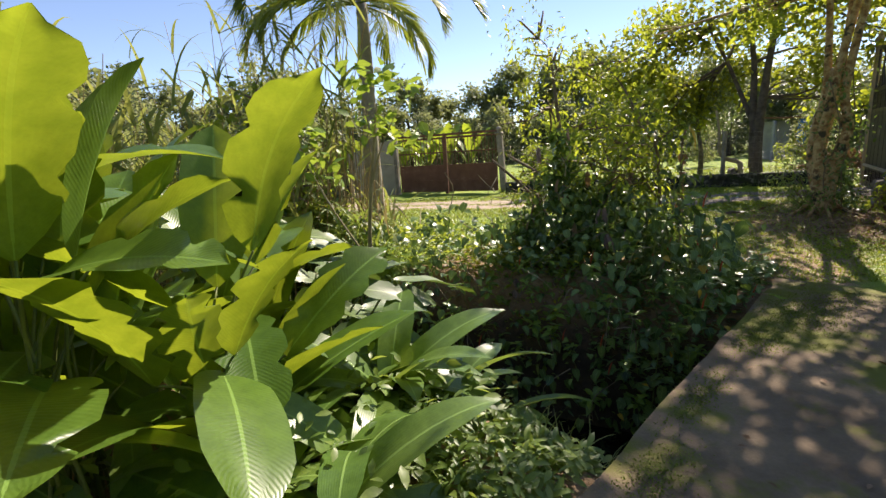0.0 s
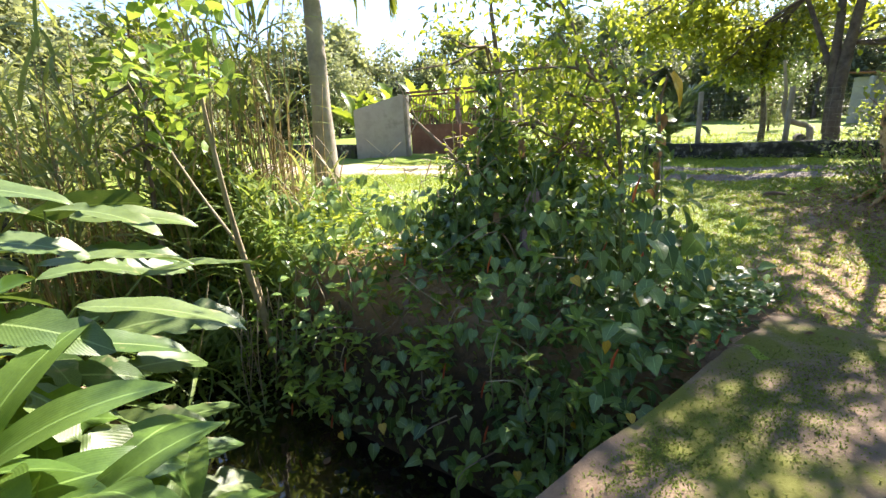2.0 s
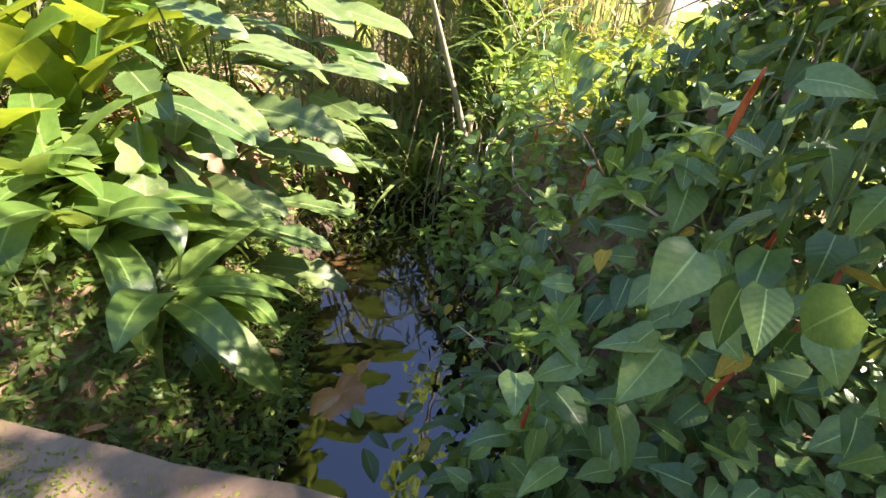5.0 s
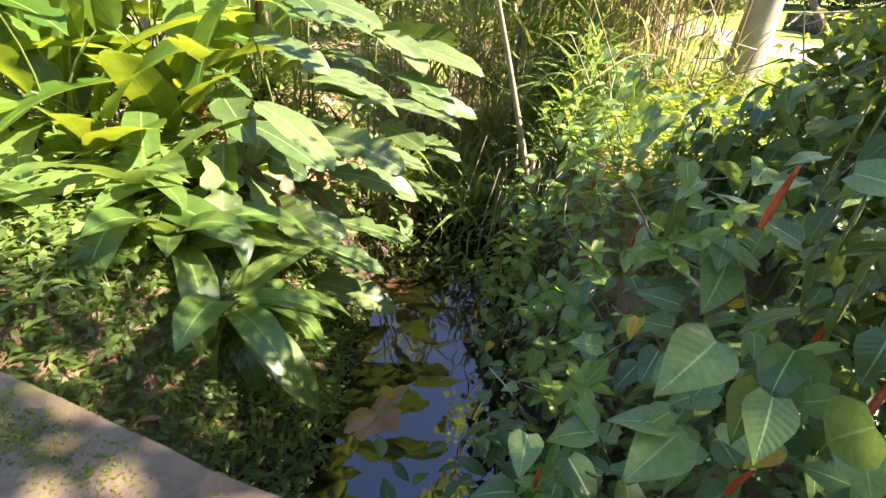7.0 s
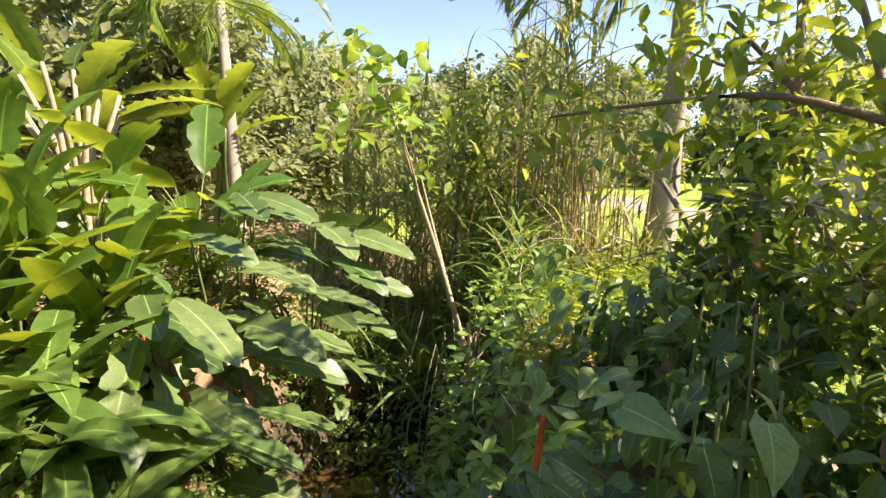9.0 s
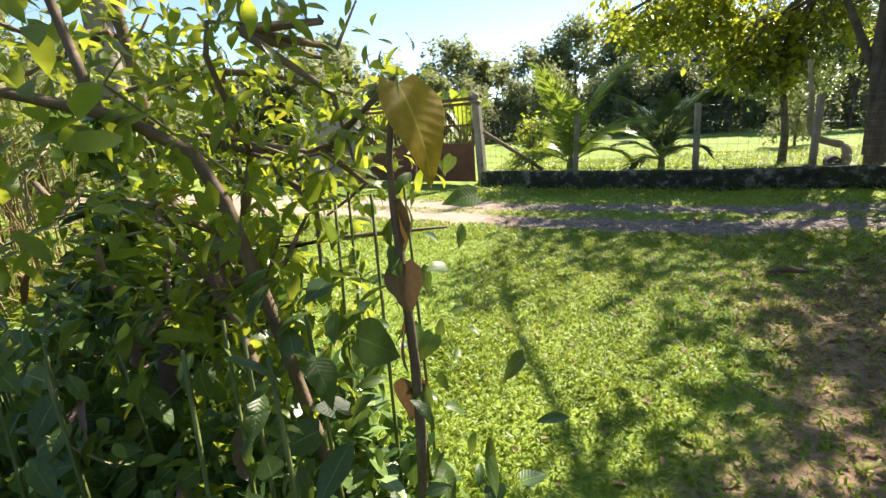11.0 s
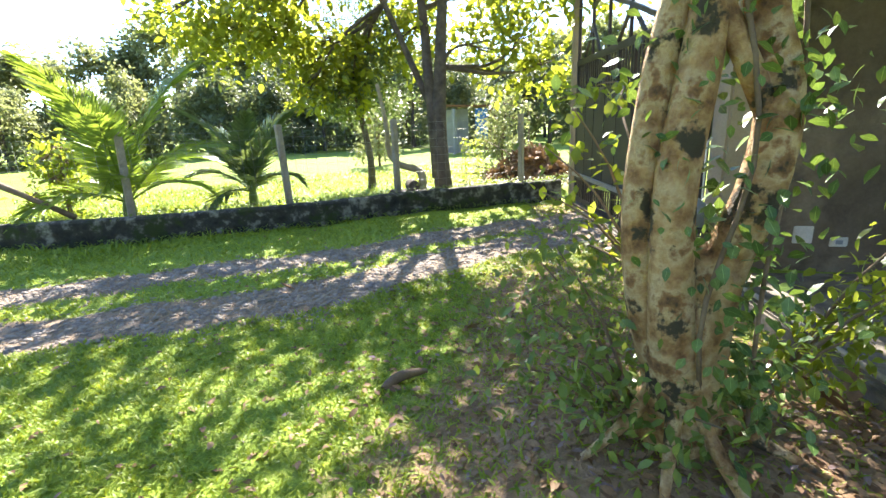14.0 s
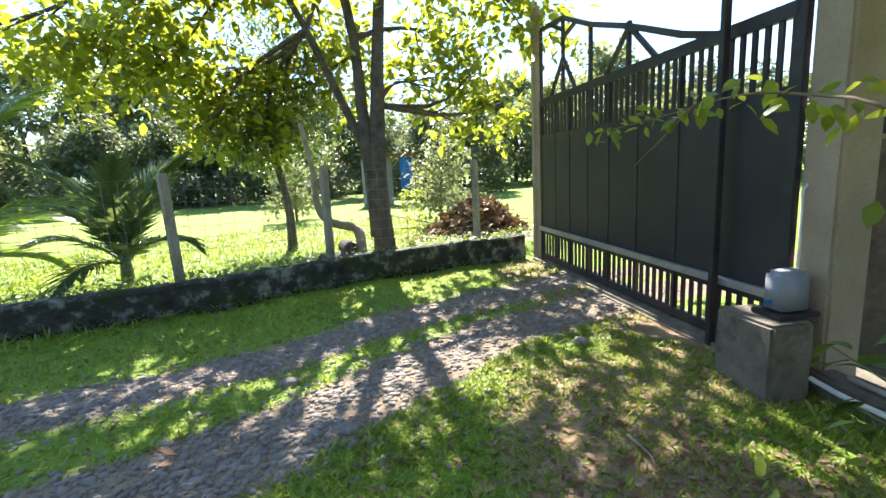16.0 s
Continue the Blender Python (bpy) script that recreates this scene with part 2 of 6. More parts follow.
L_HELI = leaf_material("heliconia_leaf", (.05, .14, .022), (.12, .24, .035), (.46, .62, .04), .36, .4, 240, ((.34, .2, .05), .7, .75))
L_BANANA = leaf_material("banana_leaf", (.07, .14, .02), (.13, .22, .03), (.45, .60, .05), .4, .45, 240)
L_DROOP = leaf_material("drooping_leaf", (.06, .135, .036), (.14, .22, .07), (.22, .36, .05), .42, .2, 240, ((.36, .32, .16), .6, .7))
L_STRAP = leaf_material("strap_leaf", (.085, .19, .04), (.17, .3, .07), (.4, .58, .09), .3, .34, 120, ribs=True)
L_HEART = leaf_material("heart_leaf", (.04, .11, .032), (.21, .35, .1), (.26, .43, .07), .3, .22, 60)
L_YELLOW = leaf_material("yellow_leaf", (.45, .34, .03), (.6, .42, .05), (.7, .5, .03), .5, .35, 60)
L_SHRUB = leaf_material("shrub_leaf", (.06, .14, .02), (.15, .25, .035), (.55, .68, .06), .42, .52, spots=((.5, .38, .03), .68, .7))
L_LOW = leaf_material("low_leaf", (.07, .16, .035), (.2, .31, .075), (.4, .55, .09), .45, .4)
L_SPRIG = leaf_material("sprig_leaf", (.12, .25, .035), (.24, .4, .07), (.45, .65, .08), .42, .38, 60)
L_REED = leaf_material("reed_leaf", (.11, .19, .04), (.22, .29, .08), (.48, .56, .13), .5, .4)
L_DRYREED = leaf_material("dry_reed", (.3, .24, .11), (.42, .35, .18), (.45, .38, .16), .7, .3)
L_PALM = leaf_material("palm_leaflet", (.06, .12, .02), (.12, .19, .03), (.45, .56, .06), .38, .4)
L_COCO = leaf_material("coconut_leaflet", (.09, .17, .025), (.19, .3, .05), (.44, .62, .08), .36, .42)
L_BLUE = leaf_material("bluish_palm_leaflet", (.05, .11, .05), (.1, .18, .08), (.3, .42, .12), .36, .35)
L_ALMOND = leaf_material("almond_leaf", (.07, .12, .02), (.18, .23, .035), (.5, .6, .05), .4, .5, spots=((.5, .35, .03), .68, .74))
# distance haze is put into the next two leaf colours, which are paled
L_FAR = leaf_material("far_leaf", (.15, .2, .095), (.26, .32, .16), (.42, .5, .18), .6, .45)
L_FARHAZE = leaf_material("hazed_far_leaf", (.16, .22, .1), (.3, .36, .18), (.42, .5, .2), .6, .42)
# darker copy: shade of the far tree band in its colour, lifted for haze
L_FARSHADE = leaf_material("shaded_far_leaf", (.08, .12, .07), (.15, .2, .11), (.28, .36, .14), .6, .35)
L_GRASS = leaf_material("grass_blade", (.13, .26, .02), (.3, .42, .04), (.5, .62, .05), .5, .35)
L_MOSS = leaf_material("moss", (.1, .15, .012), (.2, .26, .025), (.25, .35, .03), .8, .2)
L_DRY = leaf_material("dry_leaf", (.15, .09, .045), (.36, .26, .16), (.3, .18, .07), .8, .15)
RED = rough_material("red_bract", [(.3, (.42, .05, .016)), (.7, (.6, .13, .04))], 20, 80, .45, .2, .002)
BARK = rough_material("mottled_bark", [(.3, (.09, .05, .025)), (.4, (.34, .18, .075)), (.5, (.55, .36, .17)), (.56, (.66, .5, .28)), (.62, (.36, .19, .08)), (.72, (.07, .045, .03))], 7, 38, .8, .9, .03, ((.06, .05, .03), 4, .56, .6))
DARKBARK = rough_material("dark_bark", [(.3, (.07, .055, .045)), (.7, (.2, .16, .13))], 6, 50, .9, .9, .03)
PALE_STEM = rough_material("pale_stem", [(.3, (.3, .24, .13)), (.7, (.5, .42, .27))], 8, 60, .8, .4, .006)
PALMBARK = rough_material("palm_bark", [(.3, (.27, .23, .17)), (.7, (.5, .43, .33))], 3, 40, .85, .5, .012)
GREENSTEM = rough_material("green_stem", [(.3, (.1, .14, .03)), (.7, (.2, .24, .06))], 6, 40, .5, .2, .003)
CONCRETE = rough_material("mossy_concrete", [(.3, (.15, .1, .058)), (.7, (.29, .21, .125))], 2.2, 45, .9, .6, .012, ((.14, .145, .016), 1.3, .5, .6))
PLINTH = rough_material("porch_concrete", [(.3, (.14, .115, .09)), (.7, (.23, .195, .155))], 2, 45, .9, .5, .01, ((.09, .08, .05), 2.2, .5, .66))
WALLSTONE = rough_material("stained_low_wall", [(.3, (.022, .022, .017)), (.52, (.06, .058, .045)), (.66, (.3, .3, .25))], 6, 30, .95, .9, .03, ((.035, .05, .012), 2.2, .52, .6))
POST = rough_material("post_concrete", [(.3, (.3, .26, .2)), (.7, (.46, .41, .33))], 5, 40, .9, .5, .008, ((.16, .15, .11), 3, .55, .7))
WING = rough_material("wing_wall_plaster", [(.3, (.36, .33, .26)), (.7, (.5, .46, .38))], 2, 40, .9, .4, .008, ((.22, .2, .15), 2, .52, .7))
PLASTER = rough_material("house_plaster", [(.3, (.13, .1, .07)), (.55, (.2, .155, .11)), (.75, (.33, .27, .2))], 1.5, 25, .9, .7, .02, ((.07, .055, .04), 2, .5, .68))
PILLAR = rough_material("pillar_plaster", [(.3, (.36, .285, .2)), (.7, (.48, .395, .285))], 2, 50, .85, .3, .006)
RUST = rough_material("rusty_sheet", [(.3, (.17, .075, .045)), (.7, (.27, .13, .08))], 3, 40, .75, .3, .006, ((.3, .2, .14), 3, .6, .75), .2)
IRON = rough_material("black_gate_paint", [(.3, (.028, .027, .034)), (.7, (.045, .043, .052))], 2, 60, .5, .15, .002, metal=.2)
IRONBAR = rough_material("gate_bar_paint", [(.3, (.03, .028, .035)), (.7, (.06, .055, .065))], 4, 60, .42, .15, .002, metal=.3)
STEEL = rough_material("galvanised_rail", [(.3, (.42, .41, .42)), (.7, (.6, .59, .6))], 5, 60, .4, .2, .003, metal=.6)
WIRE = rough_material("fence_wire", [(.3, (.25, .24, .22)), (.7, (.4, .39, .36))], 5, 60, .5, .2, .002, metal=.5)
GREYBOX = rough_material("grey_plastic", [(.3, (.24, .26, .29)), (.7, (.32, .34, .37))], 3, 60, .5, .1, .002)
PLINTH = rough_material("plinth_concrete", [(.3, (.13, .11, .085)), (.7, (.27, .235, .18))], 6, 45, .95, .8, .012, ((.07, .065, .045), 4, .5, .65))
WHITE = rough_material("white_plastic", [(.3, (.65, .63, .57)), (.7, (.78, .76, .7))], 4, 60, .45, .1, .002)
BLUE = rough_material("blue_cloth", [(.3, (.03, .16, .45)), (.7, (.06, .24, .6))], 5, 60, .8, .2, .003)
WOOD = rough_material("weathered_wood", [(.3, (.16, .11, .07)), (.7, (.3, .22, .15))], 6, 60, .9, .6, .01)
SHEDWALL = rough_material("shed_wall", [(.3, (.28, .29, .32)), (.7, (.4, .41, .44))], 2, 40, .9, .3, .006)
STONE = rough_material("pebble", [(.3, (.19, .16, .13)), (.7, (.38, .33, .28))], 9, 60, .9, .5, .006)


def ground_material():
    m, t, b = nodes_of("ground")
    co = t.nodes.new("ShaderNodeTexCoord").outputs["Object"]

    def attr(name):
        n = t.nodes.new("ShaderNodeAttribute")
        n.attribute_name = name
        return n.outputs["Fac"]
    big = tex(t, "ShaderNodeTexNoise", .7, co, Detail=6, Roughness=.6).outputs[0]
    mid = tex(t, "ShaderNodeTexNoise", 6, co, Detail=6, Roughness=.7).outputs[0]
    fine = tex(t, "ShaderNodeTexNoise", 55, co, Detail=4, Roughness=.8).outputs[0]
    peb = tex(t, "ShaderNodeTexVoronoi", 34, co)
    peb.feature = "F1"
    grass = ramp(t, big, [(.3, (.17, .27, .025)), (.55, (.26, .36, .035)), (.75, (.35, .38, .06))])
    grass = mixed(t, .7, grass, ramp(t, fine, [(.3, (.3, .35, .25)), (.6, (1, 1, 1)), (.8, (1.3, 1.2, .9))]), "MULTIPLY")
    soil = ramp(t, mid, [(.3, (.21, .13, .072)), (.6, (.4, .27, .155)), (.8, (.54, .39, .23))])
    soil = mixed(t, .6, soil, ramp(t, fine, [(.25, (.4, .4, .4)), (.75, (1.2, 1.2, 1.2))]), "MULTIPLY")
    grit = mixed(t, .55, ramp(t, mid, [(.3, (.21, .15, .098)), (.7, (.35, .26, .175))]), ramp(t, peb.outputs["Color"], [(.1, (.4, .38, .36)), (.9, (1.3, 1.28, 1.25))]), "MULTIPLY")
    sand = ramp(t, mid, [(.3, (.34, .26, .185)), (.7, (.47, .38, .28))])
    mud = ramp(t, mid, [(.3, (.028, .02, .012)), (.7, (.085, .06, .035))])

    def edge(a, soft=.16):
        x = maths(t, "ADD", a, maths(t, "MULTIPLY", maths(t, "SUBTRACT", maths(t, "ADD", mid, maths(t, "MULTIPLY", fine, .5)), .75), .9))
        return ramp(t, x, [(.5 - soft, (0, 0, 0)), (.5 + soft, (1, 1, 1))])
    c = mixed(t, edge(attr("bare")), grass, soil)
    c = mixed(t, edge(attr("track")), c, grit)
    c = mixed(t, edge(attr("sand")), c, sand)
    c = mixed(t, edge(attr("mud")), c, mud)
    t.links.new(c, b.inputs["Base Color"])
    b.inputs["Roughness"].default_value = .95
    h = maths(t, "ADD", maths(t, "MULTIPLY", mid, 1.2), maths(t, "ADD", maths(t, "MULTIPLY", fine, .7), maths(t, "MULTIPLY", peb.outputs["Distance"], -.6)))
    bump(t, b, h, .7, .025)
    return m


def water_material():
    m, t, b = nodes_of("creek_water")
    co = t.nodes.new("ShaderNodeTexCoord").outputs["Object"]
    n = tex(t, "ShaderNodeTexNoise", 3.5, co, Detail=2)
    b.inputs["Base Color"].default_value = (.035, .02, .01, 1)
    b.inputs["Roughness"].default_value = .03
    b.inputs["IOR"].default_value = 1.6
    b.inputs["Specular IOR Level"].default_value = 1.0
    murk = ramp(t, tex(t, "ShaderNodeTexNoise", .9, co, Detail=4).outputs[0], [(.55, (.008, .006, .004)), (.72, (.14, .075, .028))])
    t.links.new(murk, b.inputs["Base Color"])
    bump(t, b, n.outputs[0], .12, .02)
    return m


MUD = rough_material("wet_orange_mud", [(.3, (.2, .075, .02)), (.55, (.42, .2, .07)), (.75, (.55, .34, .17))], 3, 40, .35, .3, .006)
GROUND, WATER = ground_material(), water_material()


# ---- plan ----
def bridge(u, v, z=0.0):
    """A place by metres along the bridge's edge (u) and out over the creek from it (v)."""
    return Vector((.7 + .65 * u - .76 * v, 1.53 + .76 * u + .65 * v, z))


def seg_distance(X, Y, line):
    best = np.full(X.shape, 1e9)
    for (ax, ay), (bx, by) in zip(line[:-1], line[1:]):
        dx, dy = bx - ax, by - ay
        t = np.clip(((X - ax) * dx + (Y - ay) * dy) / (dx * dx + dy * dy), 0, 1)
        best = np.minimum(best, np.hypot(X - ax - t * dx, Y - ay - t * dy))
    return best


def smooth(a, lo, hi):
    t = np.clip((a - lo) / (hi - lo), 0, 1)
    return t * t * (3 - 2 * t)


WALL_LINE = [(1.2, 16.25), (3.7, 15.2), (6.2, 14.5), (8.5, 14.25), (10.7, 13.55)]
TRACK_FAR = [(-12, 17.5), (-5, 15.4), (-1, 14.1), (2.5, 13.1), (4.5, 12.75), (6.1, 12.5), (8, 12.5), (10.4, 12.0), (14, 10)]
TRACK_NEAR = [(-12, 15.8), (-5, 14.0), (-.5, 12.9), (2.7, 11.85), (4.8, 11.25), (6.2, 11.3), (7.8, 11.5), (9.9, 11.2), (13.5, 9)]
WATER_Z = -1.5


def local_uv(X, Y):
    return .65 * (X - .7) + .76 * (Y - 1.53), -.76 * (X - .7) + .65 * (Y - 1.53)


def creek_offset(X, Y):
    u, v = local_uv(X, Y)
    return u - np.interp(v, [-9, 0, 1, 3, 4.7, 8, 15, 30], [2.3, 2.15, 2.1, 1.45, 1.1, .3, -1.5, -5]), v


def ripple(X, Y):
    return (.022 * np.sin(1.7 * X + .8 * Y) * np.sin(1.1 * Y - .6 * X) + .012 * np.sin(4.3 * X - 2.9 * Y + 1) + .008 * np.sin(9.1 * X + 7.3 * Y))


def height(X, Y):
    d, v = creek_offset(X, Y)
    bank = np.where(d < 0, smooth(-d, .45, 2.1), smooth(d, .45, 1.35))
    near = smooth(v, -12, -9) * (1 - smooth(v, 24, 30))
    z = ripple(X, Y) - 1.8 * (1 - bank) * near
    wall = np.interp(X, [p[0] for p in WALL_LINE], [p[1] for p in WALL_LINE])
    z += .16 * smooth(Y - wall, .05, .5) * smooth(X, .9, 1.3)
    z += .22 * np.exp(-((X - 6.15) ** 2 + (Y - 7.85) ** 2) / .55)
    return z


def ground_z(x, y):
    return float(height(np.array([x]), np.array([y]))[0])


def spread(lo, hi, step, far):
    out = list(np.arange(lo, hi + 1e-6, step))
    s, a, b = step, lo, hi
    while b < far:
        s *= 1.22
        a, b = a - s, b + s
        out = [a] + out + [b]
    return np.array(out)


def build_ground():
    xs, ys = spread(-7, 12, .12, 900), spread(-3, 18.5, .12, 900)
    X, Y = np.meshgrid(xs, ys, indexing="ij")
    Z = height(X, Y)
    V = np.stack([X, Y, Z], -1).reshape(-1, 3)
    me = fast_mesh("ground", V, grid_faces(len(xs), len(ys)))
    X, Y = X.ravel(), Y.ravel()
    d, v = creek_offset(X, Y)
    wob = .25 * np.sin(1.3 * X + 2 * Y) + .15 * np.sin(3.1 * X - 1.7 * Y)
    track = np.maximum(1 - smooth(seg_distance(X, Y, TRACK_FAR), .18, .5), 1 - smooth(seg_distance(X, Y, TRACK_NEAR), .2, .6))
    mid = [((a[0] + b[0]) / 2, (a[1] + b[1]) / 2) for a, b in zip(TRACK_FAR, TRACK_NEAR)]
    sand = (1 - smooth(seg_distance(X, Y, mid[:4]), .8, 1.5)) * (1 - smooth(X, 1.2, 2.8))
    bare = 1 - smooth(np.hypot((X - 6.7) / 1.5, (Y - 7.4) / 2.6) + wob * .5, .55, 1.25)
    bare = np.maximum(bare, .75 * (1 - smooth(seg_distance(X, Y, [(3.7, 4.9), (4.6, 6.4), (5.3, 8.2), (6.4, 9.4), (7.6, 10.2)]) + wob * .5, .2, 1.2)))
    bare = np.maximum(bare, 1 - smooth(seg_distance(X, Y, [(10.2, 13.0), (8.4, 9.7)]), .3, .9))
    bare = np.maximum(bare, .9 * (1 - smooth(np.hypot(X - 11.4, Y - 15.6), .8, 2.2)))
    uu, _ = local_uv(X, Y)
    bare = np.maximum(bare, smooth(v, -.2, .1) * (1 - smooth(v, 3.6, 4.6)) * (1 - smooth(uu, 4.2, 4.8)))
    bare = np.maximum(bare, smooth(v, -.2, .1) * (1 - smooth(v, 9, 11)) * (1 - smooth(uu, .6, 1.6)))
    mud = (1 - np.where(d < 0, smooth(-d, .7, 1.9), smooth(d, .6, 1.5))) * smooth(v, -11, -9)
    for name, a in (("track", track), ("sand", sand), ("bare", bare), ("mud", mud)):
        me.attributes.new(name, "FLOAT", "POINT").data.foreach_set("value", np.clip(a, 0, 1).astype(np.float32))
    ob = mesh_object("ground", me, GROUND)
    return tagged(ob, "short green lawn with bare earth, gravel wheel tracks and a creek bed", "ground", kind="structure")


build_ground()


def build_water():
    V, T = [], []
    vs = np.linspace(-8, 20, 60)
    for v in vs:
        c = np.interp(v, [-9, 0, 1, 3, 4.7, 8, 15, 30], [2.3, 2.15, 2.1, 1.45, 1.1, .3, -1.5, -5])
        V += [bridge(c + o, v, WATER_Z) for o in (-1.0, 0, 1.0)]
    ob = mesh_object("water", (np.array(V), grid_faces(len(vs), 3), np.zeros((len(V), 2))), WATER)
    tagged(ob, "still dark creek water with muddy brown patches, reflecting the sky", "water", kind="structure")


build_water()


def frame_pose(u, v, z):
    """A pose whose x runs along the bridge's edge and whose y points out over the creek."""
    m = Matrix(((.65, -.76, 0, 0), (.76, .65, 0, 0), (0, 0, 1, 0), (0, 0, 0, 1)))
    return Matrix.Translation(bridge(u, v, z)) @ m


def build_slab():
    bm = bmesh.new()
    bmesh.ops.create_grid(bm, x_segments=60, y_segments=28, size=.5, matrix=Matrix.Diagonal((10.4, 4.6, 1, 1)))
    rim = [e for e in bm.edges if e.is_boundary]
    down = bmesh.ops.extrude_edge_only(bm, edges=rim)["geom"]
    for g in down:
        if isinstance(g, bmesh.types.BMVert):
            g.co.z -= .24
    low = [e for e in bm.edges if e.is_boundary]
    bmesh.ops.edgeloop_fill(bm, edges=low)
    bm.transform(frame_pose(-1.0, -2.3, .03))
    for v in bm.verts:
        n = noise.noise(v.co * 1.8) * .016 + noise.noise(v.co * 7) * .008
        v.co.z += n
        side = noise.noise(v.co * 2.6 + Vector((9, 0, 0))) * .03
        v.co += Vector((-.76 * side, .65 * side, 0))
    ob = part("bridge_slab", bm, CONCRETE)
    tagged(ob, "worn concrete bridge slab with green moss along its edge", "bridge", kind="structure")
    bm = boxes(((.3, 4.2, 1.9), frame_pose(.75, -2.35, -1.17), .02), ((.3, 4.2, 1.9), frame_pose(3.55, -2.35, -1.17), .02))
    ob = part("bridge_abutment", rough_up(bm, .01), CONCRETE)
    tagged(ob, "dark concrete abutments under the bridge slab", "bridge", kind="structure")


build_slab()


def build_low_wall():
    P = spline([(x, y, 0) for x, y in WALL_LINE], 110)
    D = np.gradient(P, axis=0)
    D /= np.linalg.norm(D, axis=1)[:, None]
    N = np.stack([-D[:, 1], D[:, 0], 0 * D[:, 0]], -1)
    prof = [(0, -.12), (-.005, .1), (0, .25), (.0, .36), (.03, .39), (.1, .4), (.19, .39), (.21, .36), (.21, -.12)]
    V = []
    for p, n in zip(P, N):
        for o, z in prof:
            q = Vector(p + n * o) + Vector((0, 0, z))
            k = noise.noise(q * 4) * .02 + noise.noise(q * 13) * .008
            V.append(q + Vector((n[0] * k, n[1] * k, k * .8)))
    ob = mesh_object("low_wall", (np.array(V), grid_faces(len(P), len(prof)), np.zeros((len(V), 2))), WALLSTONE, smooth=False)
    tagged(ob, "low dark boundary wall with moss and pale lichen patches", "wall", kind="structure")


build_low_wall()


def leaned(size, base, lean=(0, 0), turn=0, bevel=.012):
    x, y, z = base
    return boxes((size, pose(x, y, z) @ pose(0, 0, 0, lean[0], lean[1], turn) @ pose(0, 0, size[2] / 2), bevel))


def wires(lines, r=.003):
    return join([tube(l, [r] * len(l), 4) for l in lines])


def build_fence():
    fence = thing("wire_fence", "concrete post fence with thin wire mesh behind the low wall", "fence", (3.5, 15.7, 0))
    inv = Matrix.Translation((-3.5, -15.7, 0))
    spots = [(1.25, 16.75, 0), (3.5, 15.78, 2.2), (5.86, 15.02, -1.5), (7.78, 14.78, .5), (10.3, 14.28, -.5)]
    for k, (x, y, lean) in enumerate(spots[1:]):
        bm = leaned((.1, .1, 1.62), (x, y, .05), (0, lean), 18)
        bm.transform(inv)
        part("post", rough_up(bm, .006, 5), POST, fence)
    lines = []
    for (ax, ay, _), (bx, by, _) in zip(spots[:-1], spots[1:]):
        for z in np.arange(.42, 1.62, .15):
            lines.append([(ax + (bx - ax) * t - 3.5, ay + (by - ay) * t - 15.7, z - .03 * math.sin(math.pi * t)) for t in np.linspace(0, 1, 5)])
        n = max(2, int(math.hypot(bx - ax, by - ay) / .15))
        for t in np.linspace(0, 1, n)[1:-1]:
            x, y = ax + (bx - ax) * t - 3.5, ay + (by - ay) * t - 15.7
            lines.append([(x, y, .4), (x, y, 1.58)])
    mesh_object("wire_mesh", wires(lines, .0022), WIRE, fence, "thin galvanised wire mesh")
    # wooden brace between the gate post and the wall
    a, b = Vector((1.25, 16.6, 1.35)), Vector((2.75, 16.0, .4))
    brace = mesh_object("brace", tube([a, (a + b) / 2 + Vector((0, 0, .01)), b], [.045, .05, .05], 7, .08), WOOD)
    tagged(brace, "weathered wooden pole bracing the concrete gate post", "pole")


build_fence()

GATE_L, GATE_R = Vector((-2.9, 18.2, 0)), Vector((1.0, 16.75, 0))


